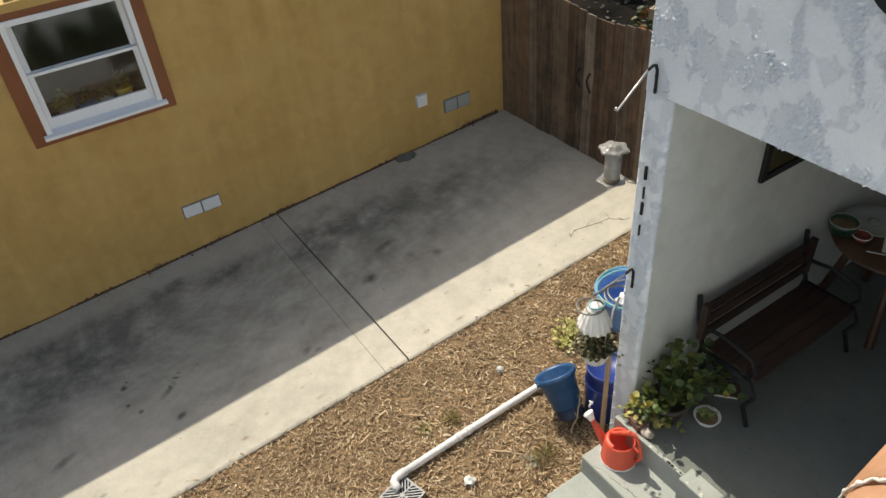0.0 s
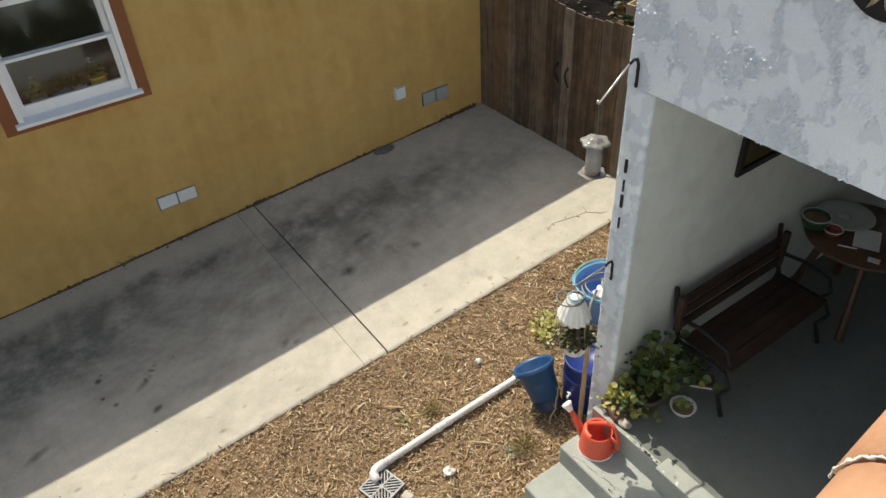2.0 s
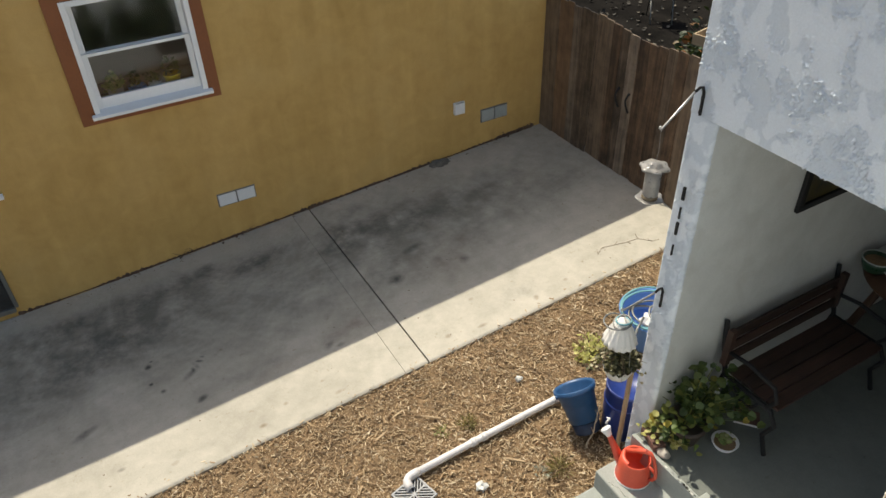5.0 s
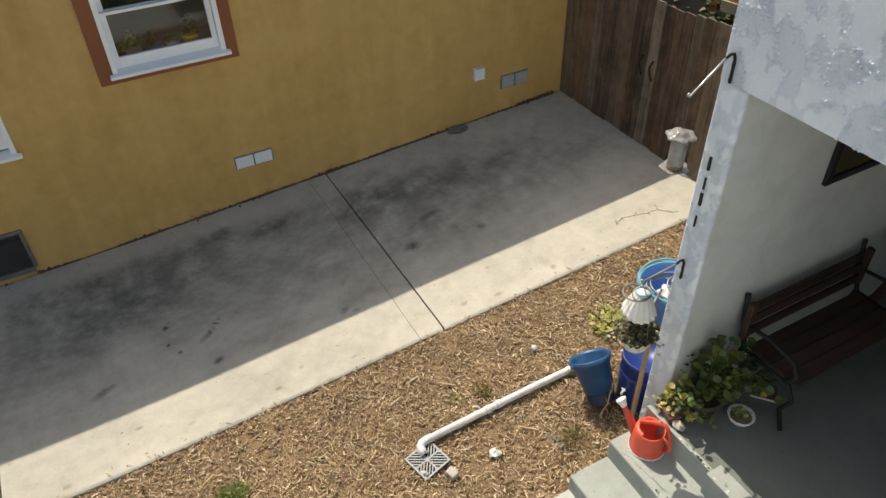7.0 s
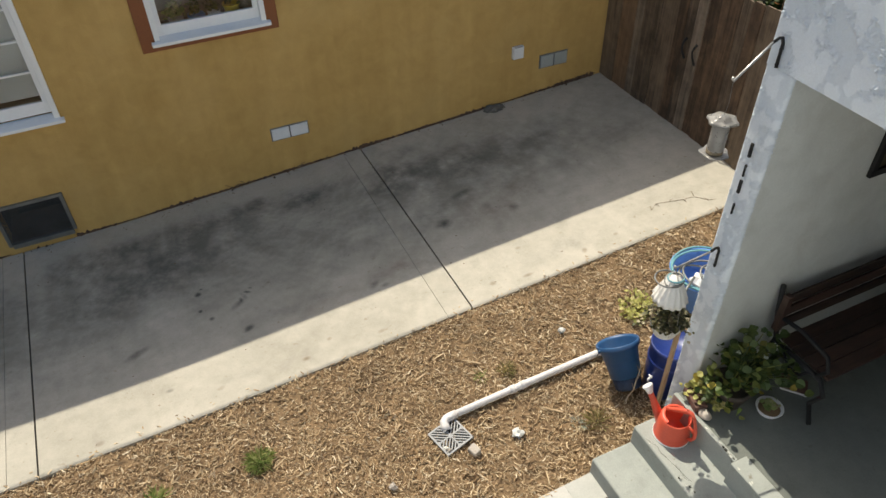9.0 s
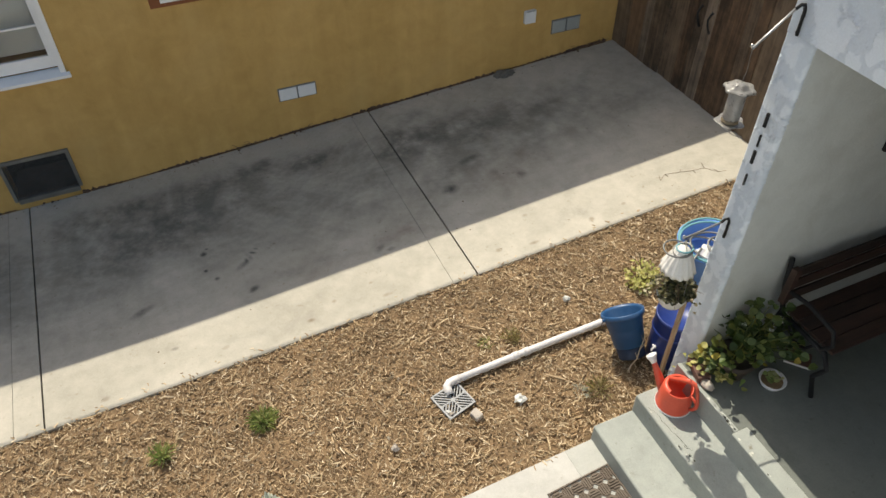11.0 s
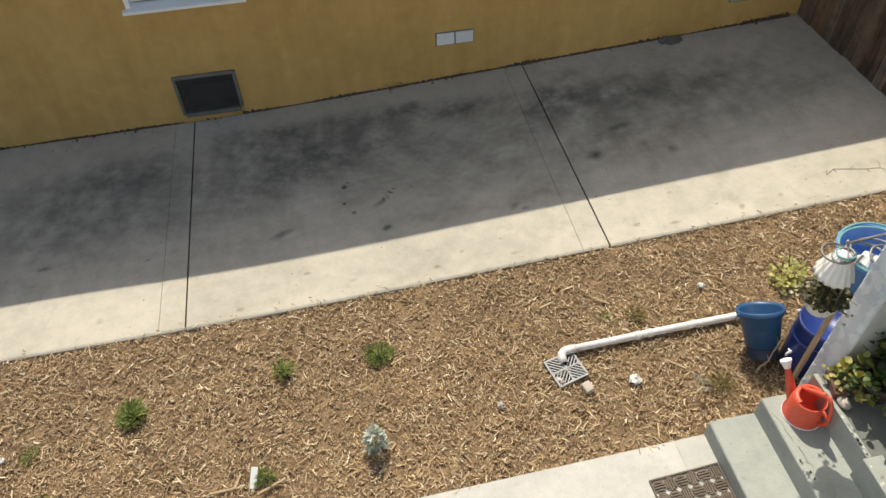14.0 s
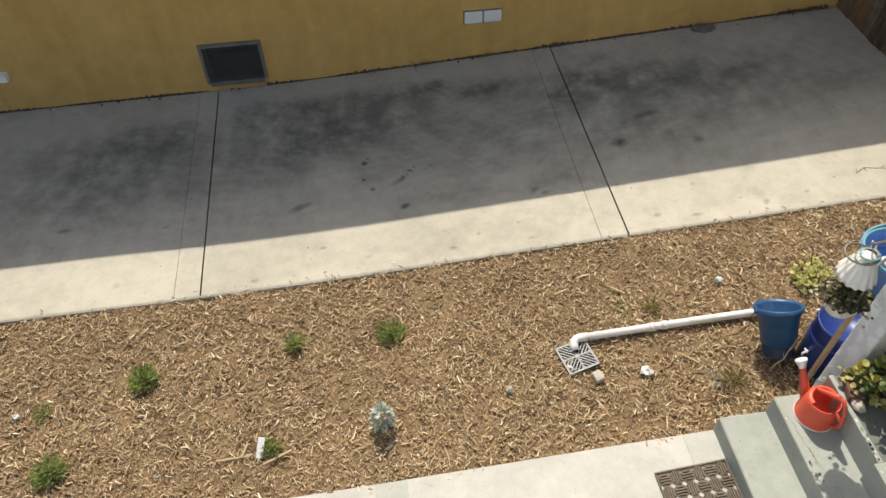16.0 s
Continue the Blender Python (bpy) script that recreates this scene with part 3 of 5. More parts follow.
bm = bmesh.new()
for d in ((-2.7, -2.67, 0.18, 1.2, -0.3, 0.5), (-2.06, -2.03, 0.18, 1.2, -0.3, 0.5), (-2.7, -2.03, 1.2, 1.23, -0.3, 0.5), (-2.7, -2.03, 0.18, 1.2, -0.33, -0.3), (-2.7, -2.03, 0.18, 1.2, 0.5, 0.53)):
    box(bm, *d)
part("crawl_lining", bm, M_SHADEBLACK, room)

# ragged dirt line where the wall meets the paving
rng = random.Random(3)
bm = bmesh.new()
x, ridge = -6.0, None
while x < 4.5:
    heavy = max(0.2, 0.8 + 1.1 * noise.noise(Vector((x * 1.7, 3, 0)))) + (0.9 if x > 3.9 else 0.0) + 0.8 * math.exp(-((x - 1.25) / 0.25) ** 2)
    h = max(0.002, 1.5 * heavy * (0.012 + 0.016 * noise.noise(Vector((x * 31, 0, 0))) + 0.008 * noise.noise(Vector((x * 90, 7, 0)))))
    o = max(0.003, 1.3 * heavy * (0.013 + 0.014 * noise.noise(Vector((x * 23, 5, 0))) + 0.01 * noise.noise(Vector((x * 80, 9, 0)))))
    g = gz(x)
    cut = [bm.verts.new(p) for p in ((x, -0.0015, g + h), (x, -o * 0.4, g + 0.004 + h * 0.5), (x, -o, g - 0.004))]
    if ridge and not CRAWL[0] - 0.05 < x < CRAWL[1]:
        for k in (0, 1):
            bm.faces.new((ridge[k], ridge[k + 1], cut[k + 1], cut[k]))
    ridge = cut
    if rng.random() < 0.07:
        c = rng.uniform(0.004, 0.011)
        box(bm, -c, c, -c, c, -c, c, Matrix.Translation((x, -0.012 - rng.random() ** 2 * 0.06, g + 0.003)) @ pose(0, 0, 0, 30, 20, rng.uniform(0, 90)), 0.002)
    x += 0.014
tagged(part("trim", bm, M_DIRT), "dark dirt line along the wall base", "dirt line", kind="structure")


def window(name, hole, label, casing):
    x0, x1, z0, z1 = hole
    w = thing(name, label, "window", kind="structure")
    if casing:
        c = 0.133
        for d in ((x0 - c, x0 + 0.005, -0.022, -0.001, z0 - 0.075, z1 + 0.06), (x1 - 0.005, x1 + c - 0.016, -0.022, -0.001, z0 - 0.075, z1 + 0.06),
                  (x0 + 0.005, x1 - 0.005, -0.022, -0.001, z1 - 0.005, z1 + 0.06), (x0 + 0.005, x1 - 0.005, -0.022, -0.001, z0 - 0.075, z0 + 0.002)):
            boxpart("casing", d, M_BROWN, w, "red-brown painted casing", 0.003)
    j = 0.05
    for d in ((x0, x0 + j, -0.035, 0.15, z0, z1), (x1 - j, x1, -0.035, 0.15, z0, z1), (x0 + j, x1 - j, -0.035, 0.15, z1 - j, z1)):
        boxpart("window_frame", d, M_WHITE, w, "", 0.004)
    bm = bmesh.new()
    vs = box(bm, x0 - 0.034, x1 + 0.034, -0.085, -0.037, z0 - 0.012, z0 + 0.02, None, 0.004)
    box(bm, x0 + 0.002, x1 - 0.002, -0.04, 0.05, z0 - 0.01, z0 + 0.019, None, 0.002)
    for v in bm.verts:
        v.co.z += 0.25 * (v.co.y + 0.085) if v.co.z > z0 else 0.0
    part("window_sill", bm, M_WHITE, w)
    return w


wa = window("window_1", WIN_A, "white sash window with a red-brown casing", True)
ix0, ix1 = WIN_A[0] + 0.05, WIN_A[1] - 0.05
for nm, za, zb, y in (("lower_sash", 1.795, 2.335, 0.03), ("upper_sash", 2.305, 2.79, 0.075)):
    bm = bmesh.new()
    r = 0.105 if nm == "lower_sash" else 0.035
    for d in ((ix0 + 0.001, ix0 + 0.05, y, y + 0.04, za, zb), (ix1 - 0.05, ix1 - 0.001, y, y + 0.04, za, zb), (ix0 + 0.05, ix1 - 0.05, y, y + 0.04, za, za + r), (ix0 + 0.05, ix1 - 0.05, y, y + 0.04, zb - 0.03, zb)):
        box(bm, *d, None, 0.003)
    s = part(nm, bm, M_WHITE, wa)
    p = boxpart("pane", (ix0 + 0.046, ix1 - 0.046, y + 0.016, y + 0.022, za + r - 0.004, zb - 0.026), M_GLASS, s, "", 0)
    p.visible_shadow = False
    if nm == "lower_sash":
        # the old lower pane leans out by a degree
        p.matrix_basis = Matrix.Translation((0, y + 0.019, 2.1)) @ pose(0, 0, 0, 1.2, 0, 0) @ Matrix.Translation((0, -y - 0.019, -2.1))
wb = window("window_2", WIN_B, "white window with small panes and a pale blind", False)
jx0, jx1 = WIN_B[0] + 0.05, WIN_B[1] - 0.05
bm = bmesh.new()
for d in ((jx0, jx0 + 0.05, 0.03, 0.07, 1.275, 2.57), (jx1 - 0.05, jx1, 0.03, 0.07, 1.275, 2.57), (jx0 + 0.05, jx1 - 0.05, 0.03, 0.07, 1.275, 1.395), (jx0 + 0.05, jx1 - 0.05, 0.03, 0.07, 2.53, 2.57)):
    box(bm, *d, None, 0.003)
for z in (1.695, 1.995, 2.29):
    box(bm, jx0 + 0.05, jx1 - 0.05, 0.034, 0.066, z - 0.01, z + 0.01, None, 0.002)
cx = (jx0 + jx1) / 2
box(bm, cx - 0.01, cx + 0.01, 0.036, 0.064, 1.395, 2.53, None, 0.002)
s = part("sash", bm, M_WHITE, wb)
for xa, xb in ((jx0 + 0.05, cx - 0.01), (cx + 0.01, jx1 - 0.05)):
    for za, zb in ((1.395, 1.685), (1.705, 1.985), (2.005, 2.28), (2.3, 2.53)):
        p = boxpart("pane", (xa, xb, 0.045, 0.05, za, zb), M_GLASS, s, "", 0)
        p.visible_shadow = False
boxpart("blind", (jx0 + 0.01, jx1 - 0.01, 0.1, 0.105, 1.43, 2.58), M_BLIND, wb, "pale roller blind drawn almost to the bottom", 0)
wc = thing("window_3", "white painted sill low on the yellow wall", "window", kind="structure")
boxpart("window_sill", (-5.9, -4.7, -0.085, 0.0, 0.21, 0.29), M_WHITE, wc)

# porch house
porch = thing("porch_floor", "grey-green painted concrete porch floor, darkened for the porch shade", "porch floor", kind="structure")
boxpart("slab", (1.845, 5.6, -8.6, -4.89, -0.3, PORCH_Z), M_SHADEFLOOR, porch, "", 0.012)
boxpart("edge", (1.81, 1.942, -8.0, -5.5, PORCH_Z - 0.24, PORCH_Z + 0.003), M_STEP, porch, "sage painted nosing with chipped edge, as wide as the sunlit strip", 0.007)
boxpart("edge", (1.838, 1.872, -5.501, -4.886, PORCH_Z - 0.24, PORCH_Z + 0.003), M_STEP, porch, "set-back sage painted nosing, narrowed to the sunlit strip", 0.005)
rng = random.Random(71)
for i in range(26):
    yy = -5.42 + rng.gauss(0, 0.06) if i < 18 else -4.95 - 1.2 * rng.random()
    low = i % 5 == 0
    xx, zz = ((1.842 if yy > -5.49 else 1.818) + rng.uniform(0.0, 0.016), PORCH_Z + 0.0035) if not low else (1.545 + rng.uniform(0, 0.05), 0.3705)
    bm = bmesh.new()
    r0 = rng.uniform(0.005, 0.017)
    ring = [bm.verts.new((xx + r0 * rng.uniform(0.4, 1) * math.cos(a) * 0.7, yy + r0 * rng.uniform(0.4, 1.3) * math.sin(a), zz + 0.001)) for a in (0.9 * k for k in range(7))]
    top_ = bm.faces.new(ring)
    ex = bmesh.ops.extrude_face_region(bm, geom=[top_])
    for v in ex["geom"]:
        if isinstance(v, bmesh.types.BMVert):
            v.co.z += 0.0015
    part("paint_flake", bm, M_CHIPPED if rng.random() < 0.5 else M_JOINT, porch)
stair = thing("stair", "two sage-green painted concrete porch steps", "steps", kind="structure")
boxpart("step", (1.2, 1.55, -7.5, -4.885, -0.2, 0.19), M_STEP, stair, "", 0.014)
boxpart("step", (1.535, 1.86, -7.5, -4.88, -0.2, 0.37), M_STEP, stair, "", 0.012)
# hairline cracks in the paint of the upper tread
rng = random.Random(72)
for x, y, dx, dy in ((1.56, -5.0, 0.05, -0.42), (1.61, -5.26, -0.02, -0.2)):
    cr = [(x + dx * k / 9 + rng.uniform(-0.012, 0.012), y + dy * k / 9, 0.3695) for k in range(10)]
    part("crack", tube(cr, [rng.uniform(0.0004, 0.0022) for k in cr], 4), M_JOINT, stair)


def trowelled(name, along, across, origin, udir, vdir, ndir, material, parent, cell=0.014, lift=0.004, seed=0.0, size=1.0, wrap=0.0):
    """A wall face of trowelled stucco: smooth plates over a flat coat, with crusty patches; wrap bends its far edge round a corner."""
    nu, nv = int(along / cell) + 1, int(across / cell) + 1
    U, V, N, O = Vector(udir), Vector(vdir), Vector(ndir), Vector(origin)
    verts, faces, tone = [], [], []
    for i in range(nu):
        for j in range(nv):
            u, v = along * i / (nu - 1), across * j / (nv - 1)
            q = Vector((u * 7.5 / size + seed, v * 5.6 / size, seed))
            q += noise.noise_vector(q * 1.6) * 0.22
            k = noise.noise(q) + 0.4 * noise.noise(q * 2.1) + 0.16 * noise.noise(q * 5.3)
            plate = min(1.0, max(0.0, (k + 0.02) * 9.0))
            zone = min(1.0, max(0.0, 0.8 + 2.4 * noise.noise(Vector((u * 3.6, v * 2.8, seed + 9))) + (0.5 if wrap else 0.0)))
            band = max(0.0, 1.0 - abs(k + 0.02) * 1.5)
            grit = max(0.0, 0.2 + noise.noise(Vector((u * 78, v * 78, seed))) + 0.7 * noise.noise(Vector((u * 150, v * 150, seed))))
            h = lift * plate + 0.021 * zone * band * grit * (1 - 0.6 * plate) + 0.002 * noise.noise(Vector((u * 7, v * 7, 3)))
            edge = min(i, nu - 1 - i, j, nv - 1 - j)
            h = h if edge else -0.004
            tone.append(plate)
            if wrap and u > along - wrap * 1.571:
                # a quarter turn of radius wrap
                a = (u - along + wrap * 1.571) / wrap
                out = N * math.cos(a) + U * math.sin(a)
                p = O + U * (along - wrap * 1.571 + wrap * math.sin(a)) - N * (wrap * (1 - math.cos(a))) + V * v + out * h
            else:
                p = O + U * u + V * v + N * h
            verts.append(tuple(p))
    for i in range(nu - 1):
        for j in range(nv - 1):
            a = i * nv + j
            faces.append((a, a + nv, a + nv + 1, a + 1))
    ob = raw(name, verts, faces, material, parent, True)
    ob.data.attributes.new("plate", "FLOAT", "POINT").data.foreach_set("value", tone)
    return ob


gray = thing("wall_porch", "pale grey stucco porch side wall ending in a narrow pier", "wall", kind="structure")
R_PIER = 0.03
bm = bmesh.new()
box(bm, POST_X + 0.004, 5.6, WALL_S, WALL_N, -0.3, 3.1)
es = [e for e in bm.edges if all(abs(v.co.x - POST_X - 0.004) < 1e-5 and abs(v.co.y - WALL_S) < 1e-5 for v in e.verts)]
bmesh.ops.bevel(bm, geom=es, offset=R_PIER, segments=6, affect="EDGES", profile=0.5)
part("masonry", bm, M_PORCHWALL, gray)
trowelled("pier_face", WALL_N - WALL_S + 0.571 * R_PIER, 3.03, (POST_X - 0.002, WALL_N, 0.0), (0, -1, 0), (0, 0, 1), (-1, 0, 0), M_GREY, gray, 0.0075, 0.003, 5.1, 0.6, R_PIER)
trowelled("side_face", 3.6, 3.03, (5.6, WALL_N + 0.002, 0.0), (-1, 0, 0), (0, 0, 1), (0, 1, 0), M_GREY, gray, 0.03, 0.004, 7.7)
para = thing("wall_parapet", "pale grey trowelled stucco parapet above the porch opening", "wall", kind="structure")
boxpart("masonry", (POST_X, 2.2, -8.6, WALL_N, 3.035, 4.4), M_GREY, para, "", 0.02)
trowelled("front_face", 1.95, 1.37, (POST_X - 0.004, WALL_N + 0.002, 3.03), (0, -1, 0), (0, 0, 1), (-1, 0, 0), M_GREY, para, 0.0046, 0.003, 1.3, 0.72)
trowelled("end_face", 0.22, 1.37, (2.2, WALL_N + 0.004, 3.03), (-1, 0, 0), (0, 0, 1), (0, 1, 0), M_GREY, para, 0.014, 0.004, 2.3)
tagged(boxpart("ceiling", (2.2, 5.6, -8.6, WALL_N, 3.06, 3.2), M_CEIL), "plain painted porch ceiling", "ceiling", kind="structure")
bm = bmesh.new()
box(bm, 5.6, 5.8, -8.8, WALL_N, -0.3, 4.4)
box(bm, 2.0, 5.6, -8.8, -8.6, -0.3, 3.06)
tagged(part("wall_back", bm, M_BACKWALL), "painted stucco back walls of the porch", "wall", kind="structure")

# tile-capped wall that the view looks over
cap = thing("wall_stair", "stucco stair wall capped with terracotta barrel tiles", "wall", kind="structure")
boxpart("masonry", (-3.0, 1.9, -7.1, -6.97, -0.4, 3.875), M_GREY, cap, "", 0.01)
x = -3.1
while x < 1.6:
    bm = bmesh.new()
    prev = None
    for k in range(13):
        a = math.pi * k / 12
        ring = []
        for xx, r in ((x, 0.124), (x + 0.2, 0.12), (x + 0.37, 0.117)):
            for rr in (r, r - 0.018):
                ring.append(bm.verts.new((xx, -7.055 + rr * math.cos(a), 3.8315 + rr * math.sin(a))))
        if prev:
            for i, j in ((0, 2), (2, 4), (5, 3), (3, 1), (1, 0), (4, 5)):
                bm.faces.new((prev[i], prev[j], ring[j], ring[i]))
        prev = ring
    t = part("tile", bm, M_TERRA, cap, "", True)
    bm = tube([(x + 0.375 + 0.007 * noise.noise(Vector((k * 0.45, x, 4))), -7.055 + 0.1215 * math.cos(a), 3.8305 + 0.1215 * math.sin(a)) for k, a in enumerate(math.pi * q / 70 for q in range(71))], [0.0026 + 0.0028 * noise.noise(Vector((k * 0.9, x, 0))) for k in range(71)], 6)
    part("mortar", bm, M_MORTAR, cap, "ragged white mortar joint", True)
    x += 0.385
# the wall stands a few degrees askew of the walk
cap.matrix_world = Matrix.Translation((-0.068, -7.044, 0)) @ pose(0, 0, 0, 0, 0, 5.5) @ Matrix.Translation((0.068, 7.055, 0))


# ---------------- gate fence and the yard behind it ----------------
fence = thing("fence", "dark stained wooden plank fence with a double gate", "fence", kind="structure")
rng = random.Random(11)
y = -0.012
k = 0
while y > WALL_N + 0.05:
    w = rng.uniform(0.132, 0.145)
    gate = -2.7 < y < -0.75
    if y > -0.75:
        topz = 1.97 + 0.02 * (k % 2)
    elif gate:
        topz = 1.985 - 0.075 * math.exp(-((y + 1.72) / 0.42) ** 2) + rng.uniform(-0.006, 0.006)
    else:
        topz = 1.97 + rng.uniform(-0.01, 0.01)
    base = gz(FENCE_X, y) + (0.012 if gate else 0.004)
    gap = rng.uniform(0.003, 0.008)
    xo = rng.uniform(-0.004, 0.004) + (0.012 if k % 5 == 2 else 0)
    bm = bmesh.new()
    pts = ((y, base), (y - w + gap, base), (y - w + gap, topz - 0.012), (y - w + gap + 0.014, topz), (y - 0.014, topz), (y, topz - 0.012))
    fr = [bm.verts.new((FENCE_X - 0.01 + xo, a, b)) for a, b in pts]
    bk = [bm.verts.new((FENCE_X + 0.008 + xo, a, b)) for a, b in pts]
    bm.faces.new(fr)
    bm.faces.new(list(reversed(bk)))
    for i in range(6):
        bm.faces.new((fr[i], bk[i], bk[(i + 1) % 6], fr[(i + 1) % 6]))
    bmesh.ops.recalc_face_normals(bm, faces=bm.faces)
    pale = abs(y + 0.57) < 0.07 or abs(y + 1.48) < 0.07
    part("plank", bm, M_FENCEPALE if pale else M_FENCERED if rng.random() < 0.35 else M_FENCE, fence)
    y -= w
    k += 1
for z in (0.55, 1.65):
    boxpart("rail", (FENCE_X + 0.024, FENCE_X + 0.064, WALL_N, -0.02, z, z + 0.09), M_FENCE, fence, "", 0.004)
for yy in (-0.05, -0.72, -2.75, -4.6):
    boxpart("post", (FENCE_X + 0.066, FENCE_X + 0.155, yy - 0.045, yy + 0.045, 0.1, 1.9), M_FENCE, fence, "", 0.005)
for yy, dz in ((-1.47, 0.0), (-1.64, -0.01)):
    pts = [(FENCE_X - 0.012, yy, 1.28 + dz), (FENCE_X - 0.03, yy + 0.01, 1.25 + dz), (FENCE_X - 0.05, yy + 0.016, 1.2 + dz), (FENCE_X - 0.05, yy, 1.14 + dz), (FENCE_X - 0.03, yy - 0.01, 1.08 + dz), (FENCE_X - 0.012, yy - 0.012, 1.05 + dz)]
    h = part("handle", tube(pts, [0.016, 0.012, 0.011, 0.011, 0.012, 0.016]), M_BLACK, fence, "black iron pull handle", True)

yard = sheet("backyard", steps_of(4.78, 16, 1.2), steps_of(-4.6, 9, 1.2), lambda x, y: gz(x, y) - 0.03 + 0.02 * noise.noise(Vector((x, y, 0))), M_SHADEBLACK)
tagged(yard, "back yard earth, coloured near-black for its shade", "yard", kind="structure")
rng = random.Random(91)
yl = []
for i in range(2600):
    x, y = rng.uniform(5.0, 15.0), rng.uniform(-4.4, 8.5)
    yl.append(((x, y, gz(x, y) + 0.0 + 0.02 * noise.noise(Vector((x, y, 0)))), (rng.gauss(0, 1), rng.gauss(0, 1), 0.15)))
fallen = leaves("yard_litter", yl, M_SHADELEAF, None, rng, (0.02, 0.075), "round", 0.15)
tagged(fallen, "fallen leaves and twigs strewn over the back yard", "leaf litter", kind="stuff")
sheetbm = bmesh.new()
box(sheetbm, 4.9, 9.6, 9.0, 9.1, 0, 2.6)
tagged(part("yard_fence", sheetbm, M_FENCE), "dark board fence closing the back yard", "fence", kind="structure")


def bush(name, at, radius, height, count, material, label, category, rng, size, shape="round", stem=M_TWIG, group=""):
    t = thing(name, label, category, group=group, at=(*at, 0, 0, rng.uniform(0, 360)))
    spots = []
    bm = bmesh.new()
    for i in range(max(4, count // 40)):
        a, q = rng.uniform(0, 6.28), rng.uniform(0.2, 0.8)
        tip = (radius * q * math.cos(a), radius * q * math.sin(a), height * rng.uniform(0.5, 0.95))
        tube([(0, 0, -0.02), (tip[0] * 0.4, tip[1] * 0.4, tip[2] * 0.55), tip], [0.006, 0.004, 0.002], 5, bm)
    part("stem", bm, stem, t)
    for i in range(count):
        d = Vector((rng.gauss(0, 1), rng.gauss(0, 1), abs(rng.gauss(0.1, 0.8)))).normalized()
        q = rng.random() ** 0.45
        lump = 0.75 + 0.5 * noise.noise(d * 2.1 + Vector(at))
        spots.append(((d.x * radius * q * lump, d.y * radius * q * lump, height * (0.1 + 0.85 * d.z * q * lump)), d))
    leaves("foliage", spots, material, t, rng, size, shape)
    return t


rng = random.Random(21)
for at, r, h in (((7.6, -0.3, 0.3), 0.75, 0.95), ((8.6, -1.5, 0.3), 1.0, 1.3), ((10.5, 1.0, 0.3), 1.2, 1.4), ((6.4, -2.4, 0.3), 0.7, 1.5), ((11.5, 4.0, 0.25), 1.4, 1.8), ((12.5, -2.0, 0.25), 1.6, 2.4)):
    bush("shrub", at, r, h, 700, M_HEDGE, "dark leafy shrub with a few orange leaves", "shrub", rng, (0.07, 0.14), group="yard shrubs")


def folding_chair(at):
    c = thing("folding_chair", "old grey metal folding chair, its metal darkened for the yard's shade", "chair", at=at)
    for sx in (-0.22, 0.22):
        part("leg", tube([(sx, -0.25, 0), (sx * 0.95, 0.02, 0.46), (sx * 0.9, 0.2, 0.88)], 0.014), M_GALV, c, "", True)
        part("leg", tube([(sx * 0.85, 0.28, 0), (sx * 0.85, -0.1, 0.46)], 0.014), M_GALV, c, "", True)
    boxpart("seat", (-0.21, 0.21, -0.17, 0.2, 0.455, 0.475), M_GALV, c)
    for i in range(6):
        xx = -0.17 + 0.068 * i
        boxpart("slat", (xx - 0.014, xx + 0.014, 0.16, 0.175, 0.62, 0.86), M_GALV, c, "", 0.002)
    boxpart("back_rail", (-0.2, 0.2, 0.158, 0.178, 0.86, 0.9), M_GALV, c, "", 0.004)
    return c


folding_chair((8.75, 2.05, 0.2, 0, 0, 140))
bx = thing("wooden_planter", "raw pine planter box on a post behind the fence", "planter", at=(5.47, -1.9, 0.1, 0, 0, 12))
boxpart("post", (-0.04, 0.04, -0.04, 0.04, 0, 1.64), M_PALEWOOD, bx)
for d in ((-0.16, 0.16, 0.14, 0.16, 1.66, 1.76), (-0.16, 0.16, -0.16, -0.14, 1.66, 1.76), (-0.16, -0.14, -0.14, 0.14, 1.66, 1.76), (0.14, 0.16, -0.14, 0.14, 1.66, 1.76), (-0.16, 0.16, -0.16, 0.16, 1.64, 1.66)):
    boxpart("board", d, M_PALEWOOD, bx, "", 0.003)


# ---------------- on the yellow wall ----------------
def wall_vent(x0, x1, z0, z1, material, label):
    v = thing("wall_vent", label, "vent", group="wall vents")
    mid = (x0 + x1) / 2
    boxpart("back_plate", (x0 - 0.008, x1 + 0.008, -0.007, 0.001, z0 - 0.014, z1 + 0.012), M_GALV, v, "", 0.002)
    for a, b in ((x0 + 0.004, mid - 0.008), (mid + 0.008, x1 - 0.004)):
        cover = boxpart("cover", (a, b, -0.024, -0.007, z0, z1), material, v, "", 0.006)
        n = 7
        for i in range(n):
            zz = z0 + 0.014 + (z1 - z0 - 0.028) * i / (n - 1)
            boxpart("louvre", (a + 0.014, b - 0.014, -0.0285, -0.0235, zz - 0.004, zz + 0.004), material, cover, "", 0.001)
    return v


wall_vent(0.19, 0.61, 0.392, 0.53, M_VENT, "pair of pale metal louvred vents low on the yellow wall")
wall_vent(3.655, 4.05, 0.475, 0.635, M_VENTGREY, "pair of grey-green metal louvred vents low on the yellow wall")
ob = thing("outlet_box", "small pale outdoor outlet box on the yellow wall", "outlet box")
boxpart("housing", (3.24, 3.39, -0.05, 0.001, 0.69, 0.85), M_VENT, ob, "", 0.01)
boxpart("lid", (3.248, 3.382, -0.058, -0.05, 0.698, 0.842), M_VENT, ob, "", 0.004)
boxpart("hinge", (3.26, 3.37, -0.058, -0.048, 0.843, 0.853), M_VENTGREY, ob, "", 0.002)
